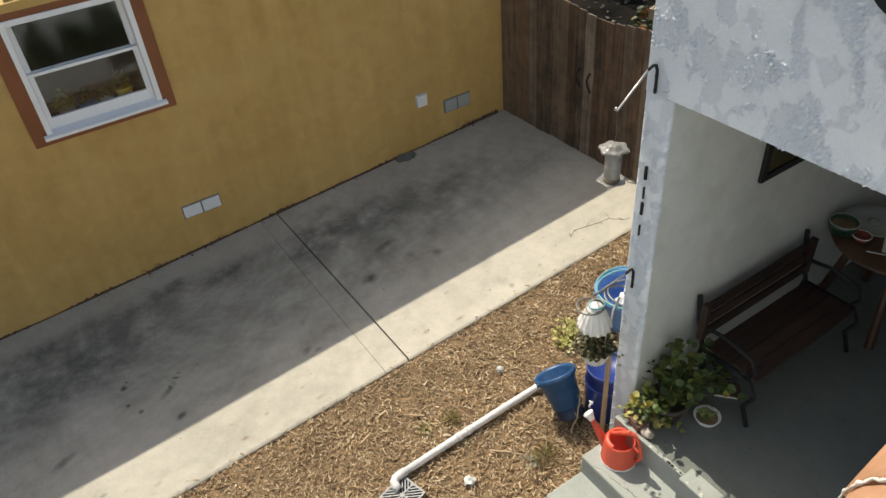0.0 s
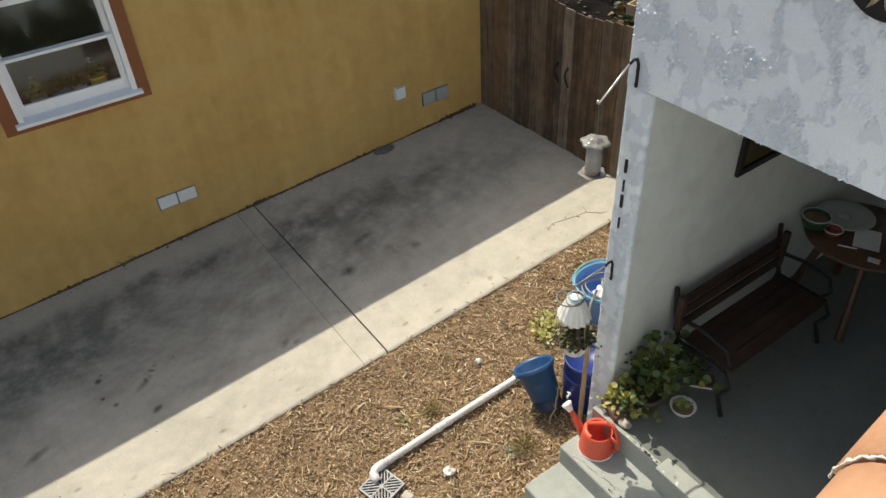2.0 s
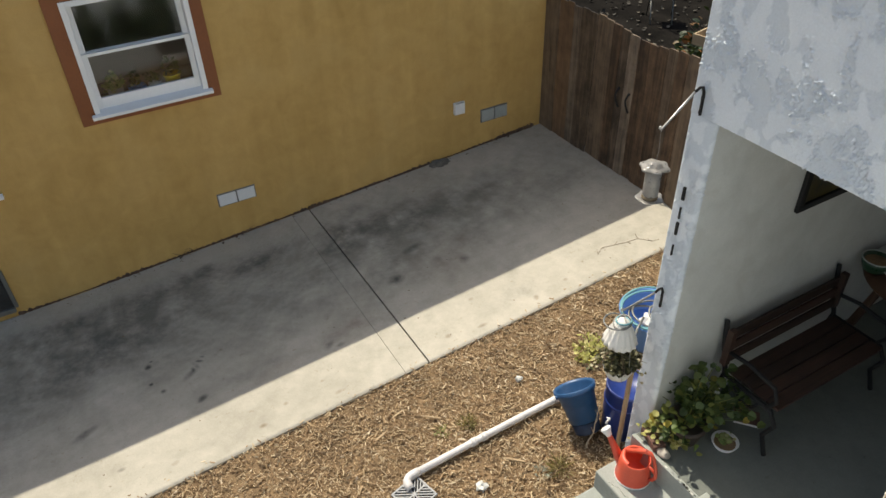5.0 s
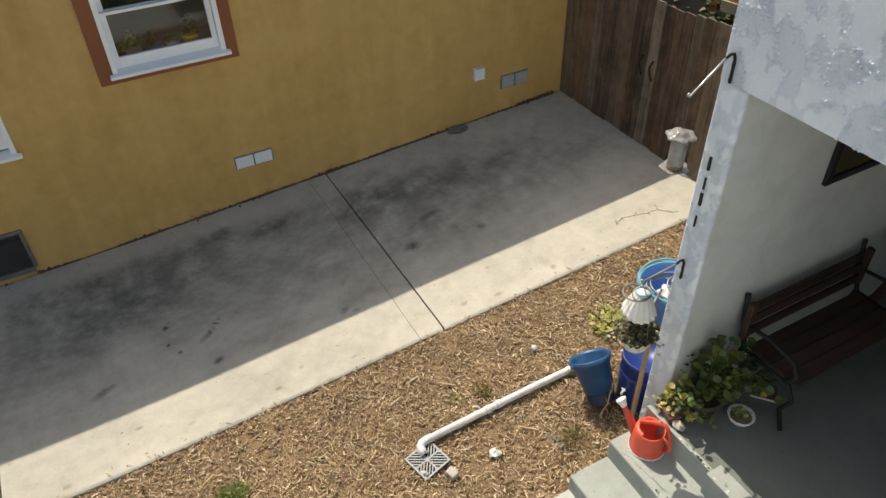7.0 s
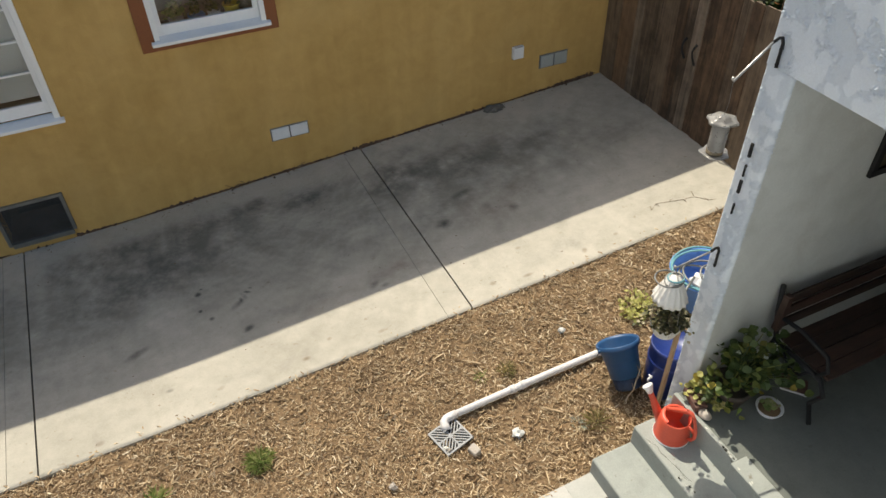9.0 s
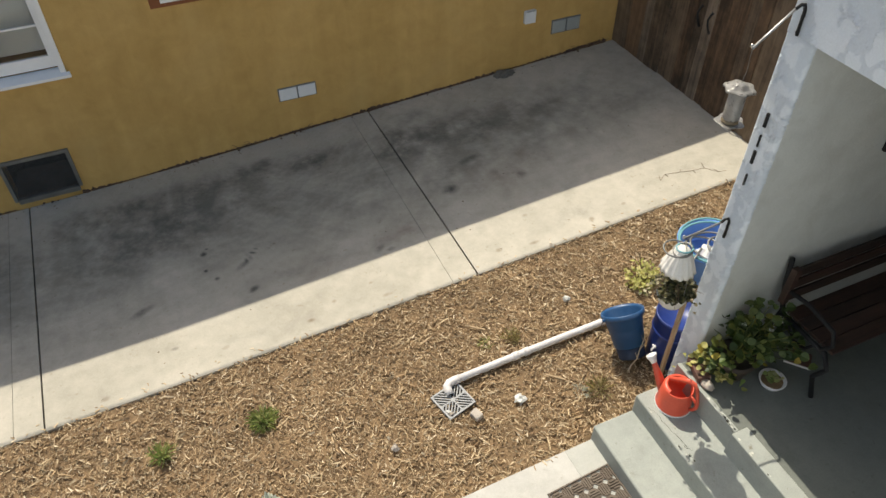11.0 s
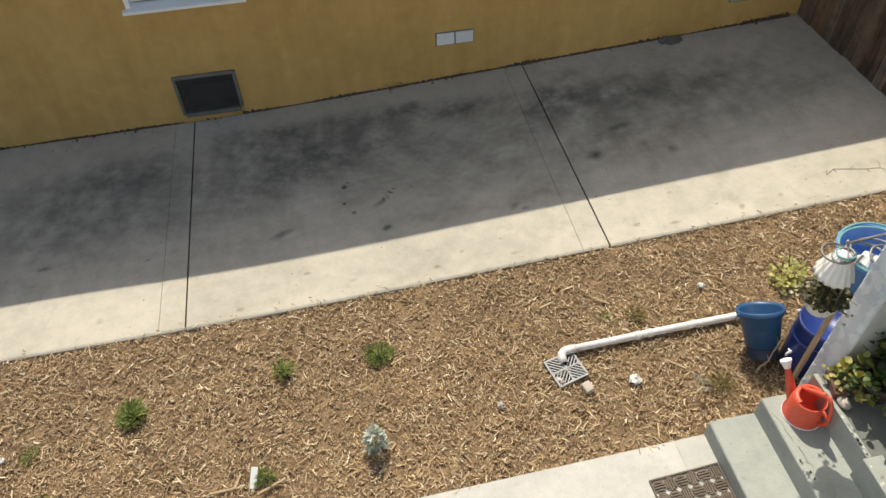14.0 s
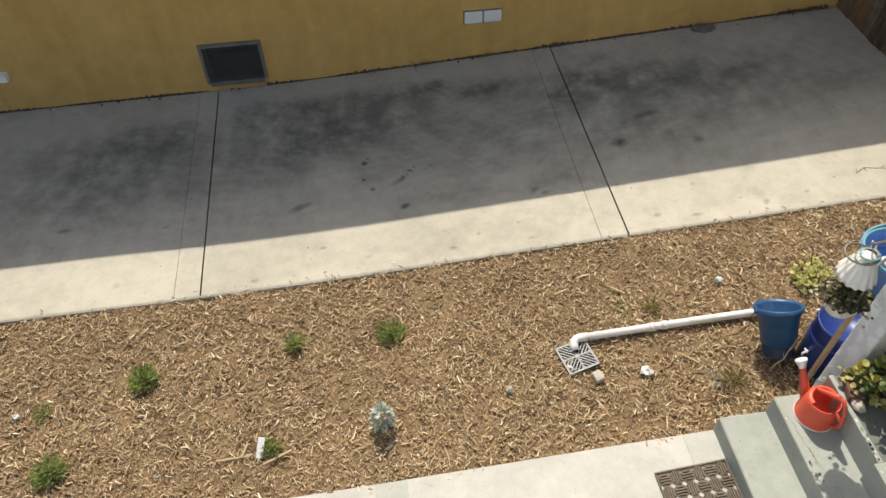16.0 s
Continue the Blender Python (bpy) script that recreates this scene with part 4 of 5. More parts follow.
hatch = thing("crawl_hatch", "open crawl space hatch with a galvanised frame", "hatch")
bm = bmesh.new()
x0, x1, z0, z1 = CRAWL
for d in ((x0 - 0.035, x0, -0.03, 0.02, z0 - 0.02, z1 + 0.035), (x1, x1 + 0.035, -0.03, 0.02, z0 + 0.0, z1 + 0.035), (x0, x1, -0.03, 0.02, z1, z1 + 0.035), (x0, x1, -0.035, 0.02, z0 - 0.05, z0 + 0.005)):
    box(bm, *d, None, 0.004)
part("frame", bm, M_GALV, hatch)
bm = bmesh.new()
for i in range(60):
    xx = x0 + (x1 - x0) * (i + 0.5) / 60
    box(bm, xx - 0.0014, xx + 0.0014, -0.012, -0.009, z0 + 0.004, z1)
for i in range(44):
    zz = z0 + (z1 - z0) * (i + 0.5) / 44
    box(bm, x0, x1, -0.009, -0.006, zz - 0.0014, zz + 0.0014)
part("mesh_screen", bm, M_SCREEN, hatch, "fine dark wire screen")
boxpart("ledge", (x0 + 0.002, x1 - 0.002, 0.022, 0.5, z0 - 0.04, z0 + 0.03), M_DIRT, hatch, "dusty inner ledge", 0.01)

rng = random.Random(5)


def pot_with_plant(name, at, r, h, potmat, leafmat, label, count, spread, tall):
    t = thing(name, label, "potted plant", group="window sill pots", at=(*at, 0, 0, rng.uniform(0, 90)))
    part("pot", lathe(((r * 0.7, 0), (r * 0.78, h * 0.1), (r, h * 0.85), (r * 1.08, h * 0.86), (r * 1.08, h), (r * 0.92, h), (r * 0.85, h * 0.8)), 20, cap=True), potmat, t, "", True)
    sp = []
    for i in range(count):
        a, q = rng.uniform(0, 6.28), rng.random()
        sp.append(((spread * q * math.cos(a) * 0.6, spread * q * math.sin(a) * 0.6, h + tall * rng.random() * (1 - 0.4 * q)), (math.cos(a), math.sin(a), 0.8)))
    leaves("foliage", sp, leafmat, t, rng, (0.025, 0.05), "round")
    return t


tagged(boxpart("inner_shelf", (-0.67, 0.31, 0.08, 0.4, 1.76, 1.79), M_TABLE), "dark wooden shelf inside the window", "shelf")
pot_with_plant("flowerpot", (0.08, 0.175, 1.79), 0.08, 0.15, M_YELLOWPOT, M_LEAF, "yellow glazed pot with a leafy plant on the inner shelf", 60, 0.12, 0.16)
pot_with_plant("flowerpot", (-0.1, 0.165, 1.79), 0.06, 0.1, M_PVC, M_LEAF, "small white pot with a plant on the inner shelf", 40, 0.1, 0.12)
pot_with_plant("flowerpot", (-0.27, 0.17, 1.79), 0.08, 0.1, M_TUB, M_LEAF, "low blue pot with a plant on the inner shelf", 45, 0.12, 0.15)
pot_with_plant("flowerpot", (-0.47, 0.165, 1.79), 0.07, 0.1, M_BOWL, M_GRASS, "pale pot with a grassy plant on the inner shelf", 90, 0.14, 0.2)

# ---------------- on the pier ----------------
def hook(z, tipx, tipz):
    h = thing("plant_hook", "bent black iron plant hook screwed to the pier", "hook", group="plant hooks")
    y0 = -4.79
    pts = [(POST_X - 0.014, y0, z - 0.15), (POST_X - 0.016, y0, z - 0.02), (POST_X - 0.03, y0, z + 0.012), (POST_X - 0.055, y0, z + 0.016), (POST_X - 0.085, y0, z)]
    arm = part("bracket", tube(pts, 0.0085), M_BLACK, h, "", True)
    part("arm", tube([pts[-1], ((pts[-1][0] + tipx) / 2, y0, (z + tipz) / 2), (tipx, y0, tipz), (tipx - 0.012, y0, tipz + 0.012), (tipx - 0.006, y0, tipz + 0.024)], 0.007), M_STEEL, h, "bright worn steel arm", True)
    for zz in (z - 0.13, z - 0.05):
        part("screw", tube([(POST_X + 0.002, y0, zz), (POST_X - 0.026, y0, zz)], 0.006, 6), M_BLACK, h)
    return h


hook(3.19, 1.7, 3.03)
hook(1.83, 1.64, 1.8)
feeder = thing("bird_feeder", "cloudy plastic tube bird feeder hanging from an iron hook", "bird feeder", at=(1.7, -4.79, 2.6))
part("tray", lathe(((0.02, 0), (0.062, 0.002), (0.075, 0.012), (0.07, 0.015), (0.045, 0.01)), 40, 0.1, 5, cap=True), M_CLEAR, feeder, "", True)
part("tube", lathe(((0.042, 0.01), (0.044, 0.02), (0.044, 0.205), (0.04, 0.207)), 20, cap=True), M_CLEAR, feeder, "", True)
part("seed", lathe(((0.0445, 0.013), (0.0448, 0.016), (0.0448, 0.035), (0.03, 0.04)), 20, cap=True), M_SEED, feeder, "", True)
part("roof", lathe(((0.066, 0.2), (0.078, 0.204), (0.076, 0.212), (0.06, 0.216), (0.04, 0.219), (0.034, 0.232), (0.01, 0.236)), 40, 0.09, 6, cap=True), M_CLEAR, feeder, "", True)
part("hanger", tube([(0, 0, 0.24), (0.01, 0, 0.3), (0.0, 0, 0.43)], 0.0012, 5), M_GALV, feeder)

numbers = thing("house_number", "four black metal characters down the pier face", "house number")
for zz in (2.545, 2.41, 2.3, 2.14):
    hgt = 0.09 if zz in (2.545, 2.3) else 0.08
    wdt = 0.01 if zz in (2.545, 2.3) else 0.006
    boxpart("bar", (POST_X - 0.018, POST_X - 0.006, -4.792 - wdt, -4.792 + wdt, zz - hgt / 2, zz + hgt / 2), M_BLACK, numbers, "", 0.004)

basket = thing("hanging_basket", "hanging pot of straggly flowers under a pleated white shade", "hanging basket", at=(1.635, -4.81, 1.265))
basket.scale = (0.96, 0.96, 0.96)
BX = 0.03  # the pot hangs a little nearer the pier than the shade
bm = lathe(((0.062, -0.03), (0.078, -0.022), (0.104, 0.045), (0.112, 0.085), (0.117, 0.09), (0.108, 0.09), (0.09, 0.075)), 32, cap=True)
bmesh.ops.translate(bm, vec=(BX, 0, 0), verts=bm.verts)
part("bowl", bm, M_BOWL, basket, "", True)
rng = random.Random(8)
sp, dark = [], []
for i in range(820):
    a, q = rng.uniform(0, 6.28), rng.random() ** 0.55
    lump = 0.8 + 0.45 * noise.noise(Vector((2.2 * math.cos(a), 2.2 * math.sin(a), 3.0)))
    p = (BX + 0.155 * q * lump * math.cos(a), 0.155 * q * lump * math.sin(a), 0.1 + 0.15 * rng.random() * (1.2 - q))
    (sp if i % 5 < 2 else dark).append((p, (math.cos(a), math.sin(a), 0.3)))
for i in range(14):
    a, q = rng.uniform(0, 6.28), rng.uniform(0.9, 1.1)
    for k in range(4):
        sp.append(((BX + (0.12 + 0.02 * k) * q * math.cos(a), (0.12 + 0.02 * k) * q * math.sin(a), 0.08 - 0.03 * k * rng.random()), (math.cos(a), math.sin(a), -0.2)))
leaves("blossom", sp, M_BASKETLEAF, basket, rng, (0.012, 0.026), "round")
leaves("foliage", dark, M_BASKETDARK, basket, rng, (0.016, 0.034), "round")
bm = bmesh.new()
for i in range(30):
    a, q = rng.uniform(0, 6.28), rng.uniform(0.09, 0.19)
    tube([(BX, 0, 0.07), (BX + 0.6 * q * math.cos(a), 0.6 * q * math.sin(a), 0.16 + 0.08 * rng.random()), (BX + q * math.cos(a), q * math.sin(a), 0.04 + 0.14 * rng.random())], [0.003, 0.0022, 0.0012], 4, bm)
part("stem", bm, M_TWIG, basket)
bm = lathe(((0.04, 0.485), (0.05, 0.472), (0.078, 0.41), (0.106, 0.335), (0.115, 0.312), (0.108, 0.314), (0.074, 0.4), (0.04, 0.465)), 64, 0.055, 15)
for v in bm.verts:
    v.co.z += 0.012 * noise.noise(Vector((v.co.x * 14, v.co.y * 14, 1))) * (0.52 - v.co.z) * 5
part("shade", bm, M_CLOTH, basket, "pleated white fabric shade", True)
for k, (r, dx, dy, z, m, w) in enumerate(((0.055, 0, 0, 0.475, M_GALV, 0.008), (0.05, 0.01, 0.0, 0.49, M_HOSE, 0.006), (0.075, -0.035, 0.03, 0.475, M_GALV, 0.006))):
    part("ring", tube([(dx + r * math.cos(a), dy + r * math.sin(a), z + (0.02 - 0.012 * k) * math.cos(a + k)) for a in (2 * math.pi * i / 28 for i in range(28))], w, 6, closed=True), m, basket, "loop of grey hose" if m is M_GALV else "", True)
for i in range(3):
    a = 2.1 * i + 0.4
    part("wire", tube([(BX + 0.11 * math.cos(a), 0.11 * math.sin(a), 0.085), (BX * 0.5 + 0.1 * math.cos(a), 0.1 * math.sin(a), 0.33), (0.03 * math.cos(a), 0.03 * math.sin(a), 0.5), (-0.005, 0.02, 0.575)], 0.002, 4), M_STEEL, basket)
plaque = thing("sun_plaque", "round dark wall plaque with a gilt sun relief", "wall plaque", at=(POST_X - 0.012, -5.91, 3.925, 0, -90, 0))
plaque.scale = (0.86, 0.86, 1.0)
part("disc", lathe(((0.235, 0), (0.24, 0.012), (0.225, 0.03), (0.2, 0.022), (0.05, 0.02)), 40, cap=True), M_BLACK, plaque, "", True)
part("sun_face", lathe(((0.115, 0.018), (0.108, 0.035), (0.07, 0.05), (0.01, 0.058)), 28, cap=True), M_BRASS, plaque, "", True)
for i in range(16):
    a = 2 * math.pi * i / 16
    L, wob = (0.212, 0.05) if i % 2 else (0.185, -0.04)
    bm = bmesh.new()
    low, high = [], []
    for k in range(7):
        t = k / 6
        r, w, o = 0.095 + (L - 0.095) * t, 0.023 * (1 - t) ** 0.8 + 0.0015, wob * math.sin(3.4 * t)
        low.append([bm.verts.new((r * math.cos(a + o) + sgn * w * -math.sin(a), r * math.sin(a + o) + sgn * w * math.cos(a), 0.023)) for sgn in (-1, 1)])
        high.append(bm.verts.new((r * math.cos(a + o), r * math.sin(a + o), 0.044 - 0.016 * t)))
    for k in range(6):
        bm.faces.new((low[k][0], low[k + 1][0], high[k + 1], high[k]))
        bm.faces.new((high[k], high[k + 1], low[k + 1][1], low[k][1]))
    bm.faces.new((low[6][0], low[6][1], high[6]))
    bmesh.ops.recalc_face_normals(bm, faces=bm.faces)
    part("ray", bm, M_BRASS, plaque)
batten = thing("batten", "weathered pine batten standing against the pier corner", "batten")
boxpart("board", (1.915, 1.942, -4.712, -4.683, 0.03, 1.02), M_PALEWOOD, batten, "", 0.003)

# ---------------- porch furniture ----------------
bench = thing("porch_bench", "red-brown slatted garden bench with dark iron ends against the porch wall", "bench", at=(2.5, -4.99, PORCH_Z))
BL = 1.17
for i in range(4):
    boxpart("seat_slat", (0.03, BL - 0.03, -0.47 + 0.105 * i, -0.371 + 0.105 * i, 0.4, 0.425), M_BENCH, bench, "", 0.004)
for i in range(3):
    z = 0.5 + 0.095 * i
    boxpart("back_slat", (0.03, BL - 0.03, -0.035 + 0.014 * i, -0.013 + 0.014 * i, z, z + 0.08), M_BENCH, bench, "", 0.004)
for xx in (0.0, BL):
    bm = tube([(xx, 0.05, 0.84), (xx, 0.02, 0.62), (xx, -0.04, 0.42), (xx, 0.0, 0.2), (xx, 0.06, 0.0)], 0.018, 8)
    tube([(xx, -0.04, 0.4), (xx, -0.44, 0.4), (xx, -0.5, 0.3), (xx, -0.44, 0.16), (xx, -0.5, 0.0)], 0.017, 8, bm)
    tube([(xx, 0.0, 0.6), (xx, -0.2, 0.63), (xx, -0.42, 0.6), (xx, -0.46, 0.5), (xx, -0.4, 0.4)], 0.015, 8, bm)
    tube([(xx, -0.1, 0.4), (xx, -0.2, 0.28), (xx, -0.3, 0.3), (xx, -0.36, 0.4)], 0.01, 6, bm)
    part("end_frame", bm, M_BLACK, bench, "scrolled black iron end", True)
    boxpart("corner_post", (xx - 0.025, xx + 0.025, -0.04, 0.01, 0.48, 0.8), M_BENCH, bench, "", 0.006)
table = thing("round_table", "dark round wooden porch table with splayed legs", "table", at=(4.185, -5.345, PORCH_Z))
part("tabletop", lathe(((0.36, 0.7), (0.43, 0.705), (0.44, 0.72), (0.43, 0.735)), 40, cap=True), M_TABLE, table, "", True)
for a in (0.6, 2.2, 3.7, 5.2):
    part("leg", tube([(0.24 * math.cos(a), 0.24 * math.sin(a), 0.705), (0.42 * math.cos(a), 0.42 * math.sin(a), 0.0)], [0.03, 0.036], 8), M_TABLE, table)
part("apron", lathe(((0.3, 0.63), (0.31, 0.63), (0.31, 0.702), (0.3, 0.702)), 24, cap=True), M_TABLE, table)
TZ = PORCH_Z + 0.735
b1 = thing("planter_bowl", "dark green glazed bowl planter on the table", "bowl", at=(3.965, -5.045, TZ))
b1.scale = (0.85, 0.85, 0.9)
part("bowl", lathe(((0.07, 0), (0.1, 0.02), (0.125, 0.09), (0.13, 0.12), (0.115, 0.12), (0.1, 0.085)), 28, cap=True), M_GREENGLAZE, b1, "", True)
part("rim", tube([(0.124 * math.cos(a), 0.124 * math.sin(a), 0.121) for a in (2 * math.pi * i / 28 for i in range(28))], 0.007, 6, closed=True), M_VENTGREY, b1, "pale worn rim", True)
part("soil", lathe(((0.1, 0.086), (0.1, 0.092), (0.03, 0.1)), 20, cap=True), M_SOIL, b1)
b2 = thing("small_bowl", "small red bowl with a pale rim on the table", "bowl", at=(3.99, -5.185, TZ))
b2.scale = (0.8, 0.8, 0.9)
part("bowl", lathe(((0.04, 0), (0.06, 0.01), (0.085, 0.05), (0.08, 0.052), (0.055, 0.02)), 24, cap=True), M_REDGLAZE, b2, "", True)
part("rim", tube([(0.084 * math.cos(a), 0.084 * math.sin(a), 0.052) for a in (2 * math.pi * i / 24 for i in range(24))], 0.005, 6, closed=True), M_PAPER, b2, "pale rim", True)
b3 = thing("platter", "wide pale glass platter on the table", "platter", at=(4.25, -5.13, TZ))
part("dish", lathe(((0.1, 0.0), (0.16, 0.006), (0.215, 0.03), (0.21, 0.034), (0.15, 0.012), (0.05, 0.008)), 36, cap=True), M_VENTGREY, b3, "", True)
part("stem", lathe(((0.03, 0.009), (0.05, 0.02), (0.02, 0.03)), 16, cap=True), M_VENTGREY, b3, "", True)
pp = thing("paper_sheet", "white paper sheet lying on the table", "paper", at=(4.13, -5.385, TZ, 0, 0, 25))
boxpart("sheet", (-0.13, 0.13, -0.09, 0.09, 0.0, 0.002), M_PAPER, pp, "", 0)
pp = thing("paper_note", "small white note lying near the table edge", "paper", at=(3.93, -5.55, TZ, 0, 0, 20))
boxpart("sheet", (-0.03, 0.03, -0.04, 0.04, 0.0, 0.002), M_PAPER, pp, "", 0)
pen = thing("pen", "pale pen lying on the table", "pen", at=(3.93, -5.35, TZ + 0.005, 0, 0, -60))
part("barrel", tube([(-0.07, 0, 0), (0.06, 0, 0)], 0.005, 6), M_PAPER, pen)
part("tip", tube([(0.06, 0, 0), (0.075, 0, 0)], [0.005, 0.001], 6), M_BLACK, pen)
pic = thing("framed_picture", "dark framed painting hung on the porch wall", "picture", at=(3.22, WALL_S - 0.004, 2.28))
for d in ((-0.3, 0.3, -0.03, 0.0, 0.24, 0.29), (-0.3, 0.3, -0.03, 0.0, -0.14, -0.09), (-0.3, -0.25, -0.03, 0.0, -0.09, 0.24), (0.25, 0.3, -0.03, 0.0, -0.09, 0.24)):
    boxpart("frame", d, M_BLACK, pic, "", 0.004)
boxpart("canvas", (-0.25, 0.25, -0.012, -0.002, -0.09, 0.24), M_PICTURE, pic, "dark olive painting", 0)

rng = random.Random(17)
ger = thing("geranium", "leafy potted geranium with some yellow leaves on the porch", "potted plant", at=(2.13, -5.09, PORCH_Z))
part("pot", lathe(((0.09, 0), (0.1, 0.01), (0.135, 0.16), (0.145, 0.16), (0.145, 0.19), (0.125, 0.19), (0.12, 0.16)), 26, cap=True), M_DARKPOT, ger, "", True)
bm = bmesh.new()
sp = []
for i in range(42):
    a, q = rng.uniform(0, 6.28), rng.uniform(0.15, 1.1)
    ex, ey = 0.13 + 0.34 * q * math.cos(a), -0.02 + 0.22 * q * math.sin(a)
    ey = min(ey, 0.14)
    ez = 0.23 + 0.44 * rng.random() * max(0.15, 1.15 - q) + 0.02
    if ex < -0.1:
        ez *= 0.8
    tube([(0.02 * math.cos(a), 0.02 * math.sin(a), 0.15), (ex * 0.5, ey * 0.5, 0.15 + (ez - 0.15) * 0.75), (ex, ey, ez)], [0.006, 0.005, 0.003], 5, bm)
    for j in range(8):
        t = rng.uniform(0.5, 1.1)
        sp.append(((ex * t + rng.gauss(0, 0.035), min(ey * t + rng.gauss(0, 0.035), 0.17), max(0.03, 0.15 + (ez - 0.15) * min(1, t * 1.15) + rng.gauss(0, 0.03))), (math.cos(a), math.sin(a), 0.5)))
part("stem", bm, M_LEAF, ger)
leaves("foliage", sp, M_LEAF, ger, rng, (0.032, 0.064), "round", 0.7)
fl = [((x, y, z), (rng.gauss(0, 1), rng.gauss(0, 1), 0.8)) for x, y, z in ((-0.02, 0.02, 0.5), (0.16, -0.06, 0.44)) for i in range(12)]
leaves("blossom", fl, M_SILVER, ger, rng, (0.012, 0.022), "round")
lime = thing("trailing_plant", "small lime-green trailing plant at the porch edge", "plant", at=(1.965, -5.0, PORCH_Z))
sp = [((rng.gauss(0, 0.05), rng.gauss(0, 0.06), 0.03 + abs(rng.gauss(0, 0.07))), (rng.gauss(0, 1), rng.gauss(0, 1), 0.6)) for i in range(70)]
sp += [((0.055 + rng.gauss(0, 0.032), -0.14 + rng.gauss(0, 0.032), 0.05 + abs(rng.gauss(0, 0.05))), (rng.gauss(0, 1), rng.gauss(0, 1), 0.6)) for i in range(40)]
leaves("foliage", sp, M_LIMELEAF, lime, rng, (0.025, 0.045), "round")
part("stem", tube([(0, 0, 0), (0.01, 0.02, 0.08)], 0.004, 5), M_GRASS, lime)
sa = thing("saucer_pot", "low white pot with a dry plant on the porch floor", "potted plant", at=(2.33, -5.29, PORCH_Z))
part("pot", lathe(((0.06, 0), (0.075, 0.008), (0.095, 0.05), (0.09, 0.055), (0.075, 0.03)), 26, cap=True), M_PVC, sa, "", True)
part("soil", lathe(((0.074, 0.03), (0.074, 0.036), (0.02, 0.042)), 20, cap=True), M_SOIL, sa)
sp = [((rng.gauss(0, 0.03), rng.gauss(0, 0.03), 0.04 + abs(rng.gauss(0, 0.03))), (rng.gauss(0, 1), rng.gauss(0, 1), 0.9)) for i in range(30)]
leaves("foliage", sp, M_GRASS, sa, rng, (0.02, 0.04), "round")
br = thing("brick", "weathered red brick at the porch edge", "brick", at=(1.93, -5.0, PORCH_Z, 0, 0, 74))
boxpart("clay", (-0.1, 0.1, -0.046, 0.046, 0, 0.058), M_BRICK, br, "", 0.007)
st = thing("stone", "pale rounded stone at the porch edge", "stone", at=(1.905, -5.13, PORCH_Z + 0.022))
bm = bmesh.new()
bmesh.ops.create_icosphere(bm, subdivisions=3, radius=1)
for v in bm.verts:
    v.co = Vector((v.co.x * 0.04, v.co.y * 0.055, v.co.z * 0.026)) * (1 + 0.12 * noise.noise(v.co * 1.6))
part("stone_body", bm, M_STONE, st, "", True)
tray = thing("dustpan", "small red and white dustpan on the porch floor under the bench", "dustpan", at=(2.66, -5.2, PORCH_Z, 0, 0, -50))
boxpart("pan", (-0.09, 0.09, -0.07, 0.07, 0.0, 0.012), M_BRICK, tray, "", 0.004)
boxpart("lip", (-0.09, 0.09, -0.078, -0.07, 0.0, 0.016), M_PAPER, tray, "white lip", 0.003)
part("grip", tube([(0, 0.07, 0.012), (0, 0.17, 0.03)], 0.01, 8), M_BRICK, tray, "", True)

# ---------------- watering can on the upper step ----------------
can = thing("watering_can", "red-orange plastic watering can with a white rose on the step", "watering can", at=(1.738, -5.045, 0.371, 0, 0, 106))
can.scale = (0.97, 0.97, 1.12)
part("body", lathe(((0.125, 0), (0.132, 0.012), (0.128, 0.02), (0.12, 0.1), (0.11, 0.17), (0.106, 0.178), (0.1, 0.178), (0.104, 0.165), (0.112, 0.03)), 40, cap=True), M_CAN, can, "", True)
part("base_rim", lathe(((0.11, -0.001), (0.134, 0.0), (0.134, 0.012), (0.128, 0.014)), 36), M_PVC, can, "scuffed pale base rim", True)
bm = bmesh.new()
rows = []
for i in range(13):
    a = -1.5 + 3.0 * i / 12
    rows.append([bm.verts.new((r * math.cos(a), r * math.sin(a), z)) for r, z in ((0.109, 0.174), (0.104, 0.184), (0.094, 0.189), (0.08, 0.19), (0.078, 0.186))])
for p, q in zip(rows, rows[1:]):
    for k in range(4):
        bm.faces.new((p[k], q[k], q[k + 1], p[k + 1]))
part("hood", bm, M_CAN, can, "half hood over the opening", True)
part("spout", tube([(0.1, 0, 0.05), (0.15, 0, 0.11), (0.2, 0, 0.175), (0.24, 0, 0.225)], [0.042, 0.033, 0.024, 0.019], 14), M_CAN, can, "", True)
part("rose", tube([(0.235, 0, 0.218), (0.25, 0, 0.236), (0.27, 0, 0.258), (0.276, 0, 0.264)], [0.022, 0.027, 0.04, 0.037], 16), M_PVC, can, "white sprinkler rose", True)
hp = [(0.085, 0.186), (0.045, 0.212), (-0.01, 0.25), (-0.062, 0.282), (-0.1, 0.288), (-0.13, 0.26), (-0.152, 0.2), (-0.166, 0.15), (-0.168, 0.105), (-0.15, 0.068), (-0.116, 0.05)]
part("handle", tube([(x, 0, z) for x, z in hp], [0.012, 0.015, 0.017, 0.018, 0.016, 0.013, 0.012, 0.013, 0.014, 0.013, 0.011], 12), M_CAN, can, "", True)
part("brace", tube([(-0.1, 0, 0.165), (-0.13, 0, 0.158), (-0.16, 0, 0.14)], 0.011, 10), M_CAN, can, "", True)

